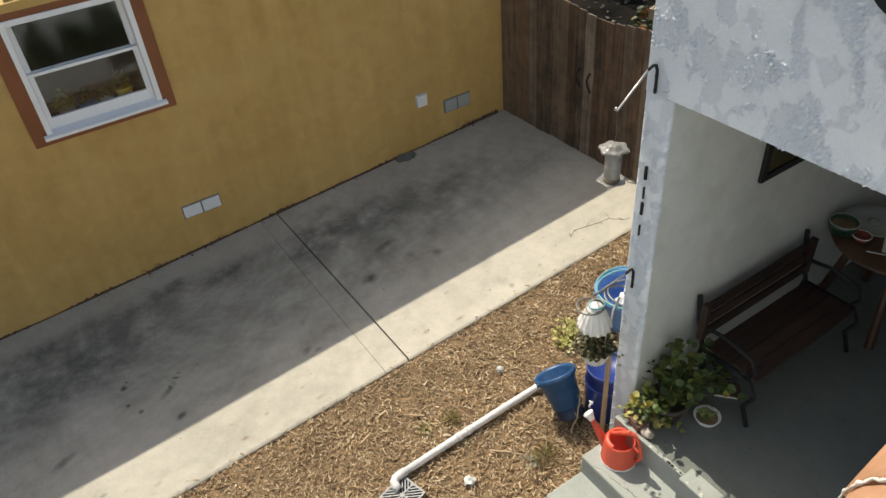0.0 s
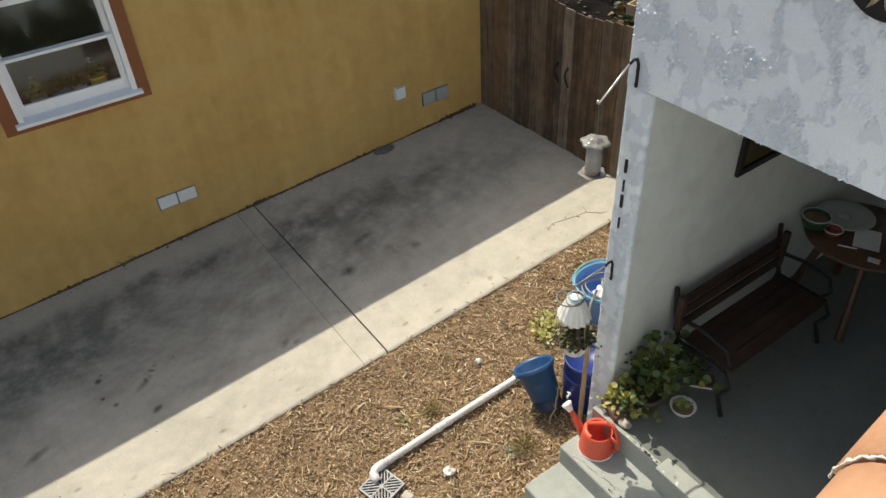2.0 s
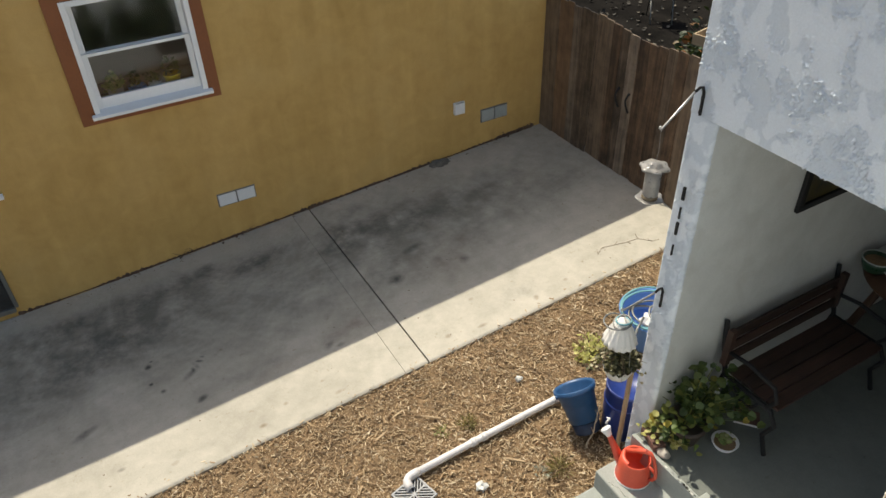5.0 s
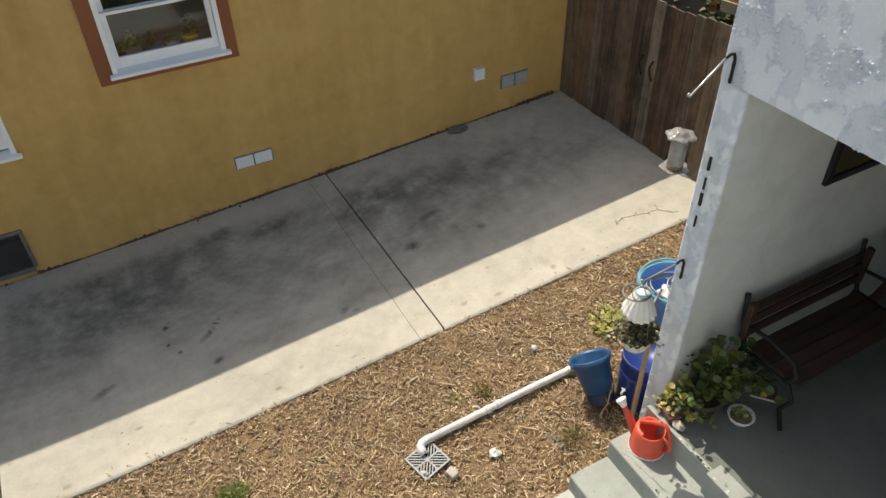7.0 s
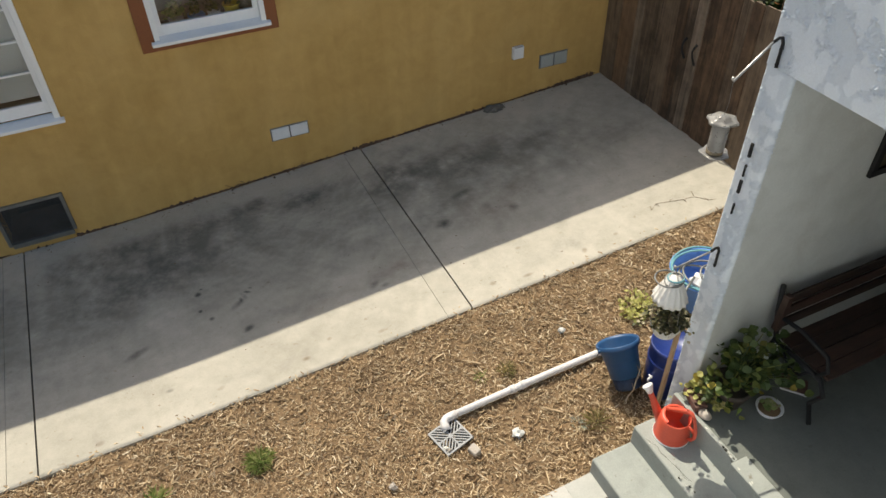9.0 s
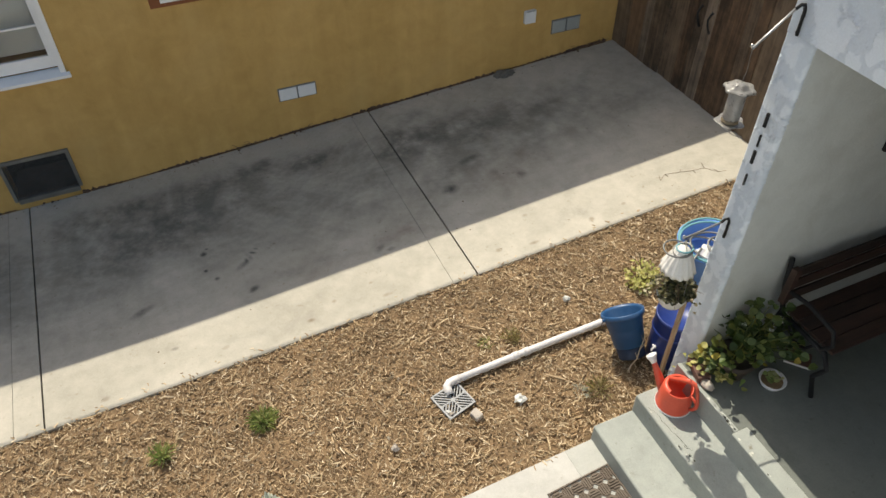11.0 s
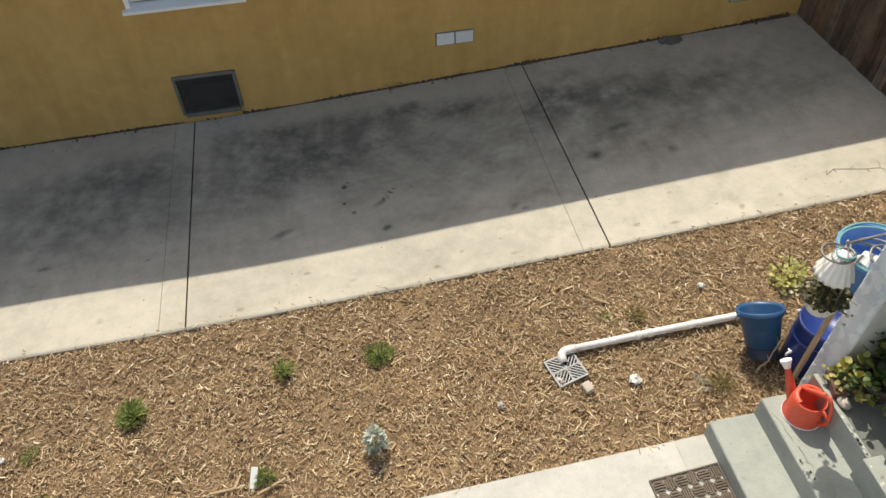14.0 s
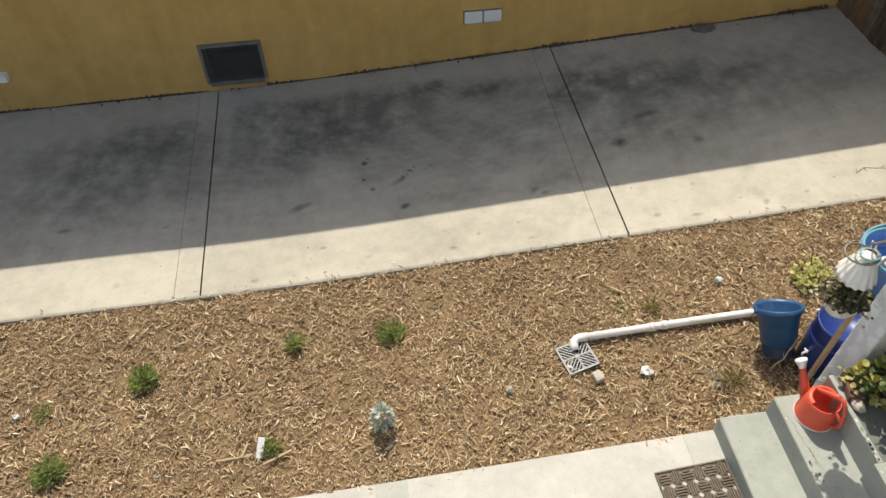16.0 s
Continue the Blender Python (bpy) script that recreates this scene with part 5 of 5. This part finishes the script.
# ---------------- door mat ----------------
mat = thing("door_mat", "brown basket-weave rubber door mat on the walk", "door mat", at=(0.955, -5.52, gz(0.95, -5.5) + 0.006, 0, -3.2, 2))
CX, CY = 0.08, 0.0943
for d in ((-0.252, -0.24, -0.389, 0.389, 0, 0.012), (0.24, 0.252, -0.389, 0.389, 0, 0.012), (-0.24, 0.24, -0.389, -0.377, 0, 0.012), (-0.24, 0.24, 0.377, 0.389, 0, 0.012)):
    boxpart("border", d, M_MAT, mat, "", 0.003)
for i in range(6):
    for j in range(8):
        cx, cy = -0.2 + CX * i, -0.33 + CY * j
        bm = bmesh.new()
        c, hx, hy = 0.021, CX / 2 - 0.0004, CY / 2 - 0.0004
        lo = [bm.verts.new((cx + a, cy + b, 0.0)) for a, b in ((-hx + c, -hy), (hx - c, -hy), (hx, -hy + c), (hx, hy - c), (hx - c, hy), (-hx + c, hy), (-hx, hy - c), (-hx, -hy + c))]
        hi = [bm.verts.new(v.co + Vector((0, 0, 0.004))) for v in lo]
        bm.faces.new(hi)
        for k in range(8):
            bm.faces.new((lo[k], lo[(k + 1) % 8], hi[(k + 1) % 8], hi[k]))
        for k in range(4):
            o = (k - 1.5) * 0.0165
            if (i + j) % 2:
                box(bm, cx - hx + (0.019 if k in (0, 3) else 0.0), cx + hx - (0.019 if k in (0, 3) else 0.0), cy + o * 1.1 - 0.0052, cy + o * 1.1 + 0.0052, 0.004, 0.013)
            else:
                box(bm, cx + o - 0.005, cx + o + 0.005, cy - hy + (0.019 if k in (0, 3) else 0.0), cy + hy - (0.019 if k in (0, 3) else 0.0), 0.004, 0.0125)
        part("weave_block", bm, M_MAT, mat)

# shrubs at the foot of the stair wall, mirrored in the window panes
rng = random.Random(61)
for x in (-1.6, -0.9, -0.2, 0.45, 1.0):
    bush("shrub", (x, -6.72, gz(x, -6.7)), 0.36, rng.uniform(0.9, 1.3), 420, M_SHRUB, "dark leafy shrub at the foot of the stair wall", "shrub", rng, (0.05, 0.1), group="stair shrubs")


# ---------------- things on the mulch bed ----------------
def on_bed(x, y):
    return gz(x, y) - 0.022


pipe = thing("drain_pipe", "white plastic drain pipe lying across the wood chips", "pipe")
R = 0.0295
pts = [(0.52, -3.985), (0.8, -3.987), (1.15, -3.988), (1.5, -3.992), (1.9, -4.0), (2.2, -4.02)]
part("run", tube([(x, y, on_bed(x, y) + R + 0.012) for x, y in pts], R, 18), M_PIPE, pipe, "", True)
for x in (1.03, 1.13):
    part("coupling", tube([(x, -3.988, on_bed(x, -3.99) + R + 0.012), (x + 0.05, -3.988, on_bed(x + 0.05, -3.99) + R + 0.012)], R + 0.005, 18), M_PIPE, pipe, "", True)
e0 = on_bed(0.5, -3.99) + R + 0.012
part("elbow", tube([(0.55, -3.985, e0 + 0.002), (0.5, -3.986, e0 + 0.001), (0.455, -3.992, e0), (0.428, -4.012, e0 - 0.003), (0.42, -4.05, e0 - 0.012), (0.424, -4.085, e0 - 0.022)], R + 0.005, 18), M_PIPE, pipe, "", True)
part("bore_shade", tube([(0.4236, -4.08, e0 - 0.021), (0.4243, -4.0875, e0 - 0.0225)], R - 0.006, 18), M_BLACK, pipe, "black disc for the shade inside the open end", True)

drain = thing("drain_grate", "square grey plastic drain grate with slanted slots", "drain grate", at=(0.425, -4.135, on_bed(0.43, -4.13) + 0.012, 0, -3, 14))
drain.scale = (0.95, 0.95, 1)
H = 0.135
bm = bmesh.new()
for d in ((-H, H, -H, -H + 0.016, 0, 0.016), (-H, H, H - 0.016, H, 0, 0.016), (-H, -H + 0.016, -H + 0.016, H - 0.016, 0, 0.016), (H - 0.016, H, -H + 0.016, H - 0.016, 0, 0.016)):
    box(bm, *d, None, 0.002)
part("rim", bm, M_GRATE, drain)
for sx in (-1, 1):
    for sy in (-1, 1):
        bm = bmesh.new()
        for i in range(-3, 4):
            o = i * 0.024
            ext = (0.08 - abs(o) * 0.9)
            m = pose(sx * 0.062, sy * 0.062, 0.008, 0, 0, 45 if sx * sy > 0 else -45)
            if ext > 0.01:
                box(bm, -ext, ext, o - 0.0045, o + 0.0045, -0.006, 0.006, m)
        part("slat_panel", bm, M_GRATE, drain)
bm = bmesh.new()
box(bm, -0.006, 0.006, -H + 0.016, H - 0.016, 0.003, 0.0155)
box(bm, -H + 0.016, -0.006, -0.006, 0.006, 0.003, 0.0155)
box(bm, 0.006, H - 0.016, -0.006, 0.006, 0.003, 0.0155)
part("cross_bar", bm, M_GRATE, drain)
boxpart("sump", (-H + 0.002, H - 0.002, -H + 0.002, H - 0.002, -0.012, -0.002), M_BLACK, drain, "black plate in place of the unlit hole under the grate", 0)

bucket = thing("bucket", "blue plastic bucket leaning on the wood chips", "bucket")
foot, mouth = Vector((1.878, -4.42, 0.106)), Vector((1.878, -4.185, 0.42))
axis = (mouth - foot).normalized()
bucket.matrix_world = Matrix.Translation(foot) @ axis.to_track_quat("Z", "Y").to_matrix().to_4x4()
part("shell", lathe(((0.116, 0.112), (0.119, 0.113), (0.151, 0.33), (0.16, 0.332), (0.162, 0.35), (0.172, 0.352), (0.174, 0.36), (0.174, 0.385), (0.166, 0.39), (0.152, 0.365), (0.122, 0.1)), 44, cap=True), M_BLUE, bucket, "", True)
part("foot", lathe(((0.1, 0.0), (0.106, 0.004), (0.108, 0.02), (0.1065, 0.024), (0.117, 0.111), (0.11, 0.1115)), 44, cap=True), M_BLUEDARK, bucket, "narrower dark foot", True)
for sx in (-1, 1):
    part("ear", tube([(sx * 0.17, 0, 0.36), (sx * 0.186, 0, 0.36)], 0.014, 10), M_BLUE, bucket, "", True)
part("bail", tube([(-0.182, 0, 0.36), (-0.176, -0.06, 0.31), (-0.13, -0.13, 0.27), (0.0, -0.172, 0.24), (0.13, -0.13, 0.27), (0.176, -0.06, 0.31), (0.182, 0, 0.36)], 0.003, 6), M_GALV, bucket, "", True)


barrel = thing("barrel", "deep blue plastic barrel standing beside the pier", "barrel", at=(2.16, -4.495, on_bed(2.16, -4.4) - 0.005))
barrel.scale = (0.98, 0.98, 1.15)
part("shell", lathe(((0.15, 0), (0.165, 0.012), (0.172, 0.2), (0.17, 0.42), (0.176, 0.425), (0.176, 0.45), (0.168, 0.455), (0.155, 0.43)), 36, cap=True), M_NAVY, barrel, "", True)
part("hoop", lathe(((0.172, 0.3), (0.178, 0.305), (0.178, 0.32), (0.172, 0.325)), 36), M_NAVY, barrel, "", True)
tap = part("tap", tube([(-0.165, -0.02, 0.2), (-0.2, -0.03, 0.2), (-0.21, -0.03, 0.19), (-0.21, -0.03, 0.175)], 0.009, 8), M_PVC, barrel, "white plastic tap", True)
part("tap_handle", tube([(-0.19, -0.045, 0.21), (-0.19, -0.005, 0.21)], 0.006, 6), M_PVC, tap, "", True)

tub = thing("hose_tub", "sky blue tub with a coiled garden hose", "tub", at=(3.03, -3.86, on_bed(3.03, -3.84) - 0.003))
tub.scale = (0.95, 0.95, 0.86)
part("shell", lathe(((0.23, 0), (0.245, 0.015), (0.3, 0.38), (0.315, 0.385), (0.315, 0.4), (0.295, 0.4), (0.28, 0.35), (0.24, 0.05)), 40, cap=True), M_TUB, tub, "", True)
for k, (r, z, dx, dy) in enumerate(((0.3, 0.412, 0.0, 0.0), (0.285, 0.432, -0.04, -0.03), (0.2, 0.33, 0.02, 0.0), (0.16, 0.31, -0.05, 0.03), (0.13, 0.35, 0.08, -0.06))):
    part("hose_coil", tube([(r * math.cos(a) + dx, r * math.sin(a) + dy, z + 0.014 * math.sin(2 * a + k)) for a in (2 * math.pi * i / 40 for i in range(40))], 0.011, 7, closed=True), M_HOSE if k < 2 else M_GALV, tub, "", True)
part("fill", lathe(((0.24, 0.12), (0.26, 0.16), (0.1, 0.19)), 24, cap=True), M_TUB, tub, "crumpled blue sheet inside")
part("cloth", lathe(((0.02, 0.19), (0.09, 0.2), (0.1, 0.25), (0.05, 0.3), (0.01, 0.31)), 24, 0.18, 5, cap=True), M_CLOTH, tub, "crumpled white cloth inside")
hose = thing("garden_hose", "grey-blue garden hose looping out of the tub", "hose")
part("hose_body", tube([(2.82, -3.95, 0.52), (2.68, -4.02, 0.5), (2.57, -4.1, 0.36), (2.52, -4.13, 0.2), (2.5, -4.2, 0.105), (2.42, -4.1, 0.1)], 0.011, 8), M_GALV, hose, "", True)
part("nozzle", tube([(2.42, -4.1, 0.1), (2.36, -4.06, 0.1)], [0.014, 0.009], 8), M_PVC, hose)
can2 = thing("white_jar", "small white plastic jar beside the tub", "jar", at=(2.62, -4.3, on_bed(2.6, -4.3)))
part("body", lathe(((0.05, 0), (0.055, 0.01), (0.055, 0.3), (0.045, 0.32)), 20, cap=True), M_PVC, can2, "", True)
part("lid", lathe(((0.05, 0.321), (0.052, 0.325), (0.052, 0.35), (0.045, 0.355)), 20, cap=True), M_CLEAR, can2, "", True)

rng = random.Random(33)
bush("lime_shrub", (2.45, -3.75, on_bed(2.45, -3.75)), 0.2, 0.26, 230, M_LIMELEAF, "pale lime-green young shrub in the wood chips", "shrub", rng, (0.02, 0.04))


def tuft(at, radius, height, count, material, label, size, shape="blade"):
    t = thing("weed", label, "weed", group="weeds in the bed", at=(*at, 0, 0, rng.uniform(0, 360)))
    sp = []
    for i in range(count):
        a, q = rng.uniform(0, 6.28), rng.random() ** 0.7
        sp.append(((radius * 0.55 * q * math.cos(a), radius * 0.55 * q * math.sin(a), height * 0.35 * rng.random() * (1 - 0.5 * q)), (math.cos(a) * (0.3 + q), math.sin(a) * (0.3 + q), 1.3)))
    leaves("foliage", sp, material, t, rng, size, shape, 0.3)
    part("crown", tube([(0, 0, -0.02), (0, 0, 0.02)], [0.012, 0.008], 6), M_TWIG, t)
    return t


for x, y, r, h, m, n, lab in ((-0.98, -3.65, 0.2, 0.14, M_GRASS, 420, "round green tuft of weed in the wood chips"), (-2.93, -3.77, 0.18, 0.17, M_GRASS, 480, "dense green tuft of grass in the wood chips"),
                              (-1.76, -3.62, 0.1, 0.2, M_GRASS, 100, "thin yellowish upright weed in the wood chips"), (-3.5, -4.45, 0.2, 0.16, M_GRASS, 420, "low spreading green weed in the wood chips"),
                              (1.12, -3.78, 0.15, 0.11, M_DRYWEED, 130, "sparse flat weed beside the white pipe"), (0.9, -3.74, 0.14, 0.07, M_GRASS, 90, "sparse flat weed beside the white pipe"),
                              (1.5, -4.54, 0.2, 0.13, M_DRYWEED, 120, "dry brownish weed near the step"), (1.36, -4.5, 0.12, 0.1, M_SILVER, 50, "grey-leaved weed near the step"),
                              (-1.93, -4.5, 0.13, 0.13, M_GRASS, 170, "small weed beside a white plant tag"), (-3.66, -3.95, 0.16, 0.08, M_GRASS, 130, "faint flat weed in the wood chips"), (-0.62, -4.2, 0.1, 0.05, M_DRYWEED, 40, "dry flat weed beside the silver plant")):
    tuft((x, y, on_bed(x, y)), r * 0.8, h * 0.7, n, m, lab, (h * 0.22, h * 0.55))
sv = thing("silver_plant", "silver-leaved young plant in the wood chips", "plant", at=(-1.11, -4.44, on_bed(-1.1, -4.44)))
sv.scale = (0.72, 0.72, 0.95)
sp = []
for i in range(170):
    z = rng.random()
    a = rng.uniform(0, 6.28)
    q = 0.03 + 0.05 * (1 - z)
    sp.append(((q * math.cos(a), q * math.sin(a), 0.02 + 0.2 * z), (math.cos(a), math.sin(a), 0.9)))
leaves("foliage", sp, M_SILVER, sv, rng, (0.05, 0.085), "long")
part("stem", tube([(0, 0, -0.02), (0, 0, 0.2)], [0.008, 0.004], 6), M_TWIG, sv)
tw = thing("dry_stalk", "thin dry branching stalk beside the bucket", "stalk", at=(1.79, -4.5, on_bed(1.79, -4.5), 0, 0, 0))
part("stem", tube([(0, 0, -0.02), (0.03, 0.01, 0.06), (0.065, 0.0, 0.14), (0.085, 0.02, 0.21), (0.11, 0.03, 0.3), (0.115, 0.04, 0.42)], [0.006, 0.007, 0.006, 0.005, 0.004, 0.002], 6), M_STALK, tw)
part("side_shoot", tube([(0.065, 0, 0.14), (0.05, 0.02, 0.2)], [0.004, 0.0015], 5), M_STALK, tw)
part("side_shoot", tube([(0.085, 0.02, 0.21), (0.125, 0.03, 0.25)], [0.004, 0.0015], 5), M_STALK, tw)
part("side_shoot", tube([(0.11, 0.03, 0.3), (0.09, 0.05, 0.36)], [0.003, 0.0012], 5), M_STALK, tw)

tag = thing("plant_tag", "white plastic plant tag stuck in the wood chips", "plant tag", at=(-2.015, -4.565, on_bed(-2.01, -4.55) + 0.01, -60, 6, -10))
boxpart("tag_blade", (-0.024, 0.024, -0.0015, 0.0015, 0.0, 0.15), M_PVC, tag, "", 0.001)
boxpart("tag_foot", (-0.008, 0.008, -0.001, 0.001, -0.04, 0.0), M_PVC, tag, "", 0)
for (x, y, tn, L) in ((-2.2, -4.54, 3, 0.24), (-1.88, -4.58, 24, 0.22), (-2.12, -4.49, 70, 0.12), (0.91, -3.57, -38, 0.14), (0.45, -3.5, 20, 0.13), (1.25, -4.3, -40, 0.16)):
    s = thing("wood_splinter", "long pale wood splinter on the chips", "splinter", group="splinters", at=(x, y, on_bed(x, y) + 0.02, 0, 3, tn))
    boxpart("splinter_body", (-L / 2, L / 2, -0.009, 0.009, -0.004, 0.004), M_PALEWOOD, s, "", 0.003)
rk = thing("rock", "pale grey broken stone beside the drain grate", "rock", at=(0.53, -4.34, on_bed(0.53, -4.34) + 0.02, 0, 0, 20))
bm = bmesh.new()
box(bm, -0.035, 0.035, -0.045, 0.045, -0.02, 0.028, None, 0.012)
for v in bm.verts:
    v.co += noise.noise_vector(v.co * 25) * 0.006
part("rock_body", bm, M_STONE, rk)
for x, y, s in ((0.9, -4.36, 0.042), (1.75, -3.62, 0.03), (0.36, -4.25, 0.022), (-3.86, -3.95, 0.024), (0.345, -4.225, 0.021), (-0.14, -4.33, 0.028)):
    sc = thing("paper_scrap", "crumpled pale scrap on the wood chips", "scrap", group="scraps", at=(x, y, on_bed(x, y) + 0.02, 0, 0, x * 70))
    bm = bmesh.new()
    bmesh.ops.create_icosphere(bm, subdivisions=2, radius=s)
    for v in bm.verts:
        v.co *= 1 + 0.9 * noise.noise(v.co * 60 + Vector((x, y, 0)))
        v.co.z *= 0.85
    part("scrap_body", bm, M_STONE if s in (0.022, 0.028) else M_BOWL, sc)
vine = thing("dry_vine", "thin dry vine twig lying on the driveway", "twig")
vp = [(3.42, -2.68), (3.52, -2.62), (3.66, -2.66), (3.8, -2.7), (3.93, -2.72), (4.02, -2.84), (4.1, -2.86)]
part("stem", tube([(x, y, gz(x, y) + 0.004) for x, y in vp], 0.0018, 5), M_TWIG, vine)
for (x, y), (dx, dy) in zip(vp[:6], ((0.03, 0.06), (0.0, -0.05), (0.06, 0.03), (0.01, -0.05), (0.03, 0.08), (-0.02, 0.06))):
    part("side_shoot", tube([(x, y, gz(x, y) + 0.006), (x + dx, y + dy, gz(x, y) + 0.008)], 0.002, 5), M_TWIG, vine)
patch = thing("debris", "clod of dirt where the wall meets the driveway", "debris", at=(2.98, -0.09, gz(2.98) + 0.004))
bm = bmesh.new()
bmesh.ops.create_icosphere(bm, subdivisions=3, radius=1)
for v in bm.verts:
    v.co = Vector((v.co.x * 0.13, v.co.y * 0.08, v.co.z * 0.04)) * (1 + 0.5 * noise.noise(v.co * 2.5))
part("clod", bm, M_CLOD, patch)
rng = random.Random(44)
for x in (4.05, 4.2, 4.33, 4.45, 0.75, 1.18, 1.3, -0.2, -0.35, 0.42):
    w = thing("wall_weed", "dry weed sprig at the wall base", "weed", group="wall base weeds", at=(x, -0.03, gz(x) + 0.004))
    bm = bmesh.new()
    for i in range(4):
        a = rng.uniform(0, 6.28)
        tube([(0, 0, 0), (0.05 * math.cos(a), -abs(0.03 * math.sin(a)), rng.uniform(0.02, 0.07)), (0.1 * math.cos(a), -abs(0.06 * math.sin(a)), rng.uniform(0.02, 0.1))], [0.004, 0.003, 0.0015], 4, bm)
    part("sprig", bm, M_TWIG, w)

# ---------------- wood chip mulch ----------------
bed = sheet("mulch_bed", steps_of(-9, 4.55, 0.07), steps_of(WALK_Y - 0.0, CURB_Y - 0.004, 0.07),
            lambda x, y: gz(x, y) - 0.032 + 0.012 * noise.noise(Vector((x * 3, y * 3, 0))) + 0.009 * noise.noise(Vector((x * 9, y * 9, 4))) - 0.02 * (1 if x > 1.17 and y < -4.68 else 0), M_SOIL)
tagged(bed, "brown bed of wood chip mulch", "mulch bed", kind="structure")
rnd = np.random.default_rng(12)
chip_v, chip_f = [], []


def mound(x, y):
    return 0.012 * noise.noise(Vector((x * 3, y * 3, 0))) + 0.009 * noise.noise(Vector((x * 9, y * 9, 4)))


def chips(n, x0, x1, lmin, lmax, slim, lift, patchy=0.0):
    """Split and bent slivers of wood; patchy leaves bare places."""
    xs, ys = rnd.uniform(x0, x1, n), rnd.uniform(WALK_Y - 0.005, CURB_Y - 0.002, n)
    keep = ~((xs > 1.17) & (ys < -4.85)) & ~((xs > 1.93) & (ys < -4.67))
    for x, y in zip(xs[keep], ys[keep]):
        if patchy and noise.noise(Vector((x * 3.7, y * 3.7, 8))) + 0.5 * noise.noise(Vector((x * 11, y * 11, 2))) < -0.32 and rnd.random() < patchy:
            continue
        L = lmin + (lmax - lmin) * rnd.random() ** 2.2
        W, T = L * rnd.uniform(*slim) + 0.0022, rnd.uniform(0.0012, 0.0042)
        a, tilt, roll, bend = rnd.uniform(0, 6.283), rnd.normal(0, 0.24), rnd.normal(0, 0.6), rnd.normal(0, 0.11) * L
        ca, sa = math.cos(a), math.sin(a)
        z = gz(x, y) - 0.028 + mound(x, y) + rnd.random() * lift
        b, ends = len(chip_v), (rnd.uniform(0.15, 0.9), 1.0, rnd.uniform(0.1, 0.9))
        for k, u in enumerate((-L / 2, rnd.uniform(-0.15, 0.2) * L, L / 2)):
            o = bend if k == 1 else 0.0
            for v, w in ((-W / 2, -T / 2), (W / 2, -T / 2), (W / 2, T / 2), (-W / 2, T / 2)):
                v2 = v * ends[k] + o
                chip_v.append((x + u * ca - v2 * sa, y + u * sa + v2 * ca, z + w + u * tilt + v * roll + abs(o) * 0.4))
        for k in (0, 4):
            for p, q in ((0, 1), (1, 2), (2, 3), (3, 0)):
                chip_f.append((b + k + p, b + k + q, b + k + 4 + q, b + k + 4 + p))
        chip_f.extend(((b, b + 3, b + 2, b + 1), (b + 8, b + 9, b + 10, b + 11)))


chips(54000, -5.2, 4.5, 0.007, 0.032, (0.06, 0.3), 0.016)
chips(44000, -5.2, 4.5, 0.012, 0.07, (0.04, 0.17), 0.02, 0.6)
chips(900, -5.2, 4.5, 0.06, 0.14, (0.03, 0.1), 0.024)
chips(170, -5.2, 4.5, 0.1, 0.2, (0.02, 0.05), 0.03)
chips(2500, -9, -5.2, 0.03, 0.1, (0.06, 0.2), 0.02)
for x, y in zip(rnd.uniform(-5, 4.4, 200), rnd.normal(0, 0.045, 200)):
    yy = CURB_Y + abs(y) - 0.01 if rnd.random() < 0.6 else WALK_Y - abs(y) * 0.8
    if yy < -4 and x > 1.1:
        continue
    b, L, a = len(chip_v), rnd.uniform(0.01, 0.045), rnd.uniform(0, 6.283)
    for sx, sy, sz in ((-1, -1, 0), (1, -1, 0), (1, 1, 0), (-1, 1, 0), (-1, -1, 1), (1, -1, 1), (1, 1, 1), (-1, 1, 1)):
        u, v = sx * L / 2, sy * (0.002 + L * 0.06)
        chip_v.append((x + u * math.cos(a) - v * math.sin(a), yy + u * math.sin(a) + v * math.cos(a), gz(x, yy) + (0.001 if yy > -4 else 0.005) - 0.012 * (max(0.0, abs(yy + 1.5) - 1.47) / 0.03) ** 2 * (yy > -4) + sz * 0.003))
    chip_f.extend(((b + 4, b + 5, b + 6, b + 7), (b, b + 1, b + 5, b + 4), (b + 1, b + 2, b + 6, b + 5), (b + 2, b + 3, b + 7, b + 6), (b + 3, b, b + 4, b + 7)))
mulch = raw("wood_chips", chip_v, chip_f, M_CHIPS)
tagged(mulch, "loose shredded wood chips covering the bed", "wood chips", kind="stuff")

# leaf litter and grit on the driveway
lit_v, lit_f = [], []
for k in range(150):
    if k < 95:
        x, y = rnd.uniform(-4.5, 4.5), -0.03 - abs(rnd.normal(0, 0.07))
    else:
        x, y = rnd.uniform(-4.5, 4.4), rnd.uniform(-2.95, -0.3)
    s_, b = rnd.uniform(0.004, 0.013), len(lit_v)
    for a in (0.0, 1.1, 2.3, 3.3, 4.4, 5.4):
        q = s_ * rnd.uniform(0.5, 1.1)
        lit_v.append((x + q * math.cos(a), y + q * math.sin(a) * 0.7, gz(x, y) + 0.003))
    lit_v.append((x, y, gz(x, y) + 0.003 + s_ * 0.35))
    lit_f.extend((b + i, b + (i + 1) % 6, b + 6) for i in range(6))
litter = raw("leaf_litter", lit_v, lit_f, M_TWIG)
tagged(litter, "dry leaf crumbs and grit scattered on the driveway", "litter", kind="stuff")
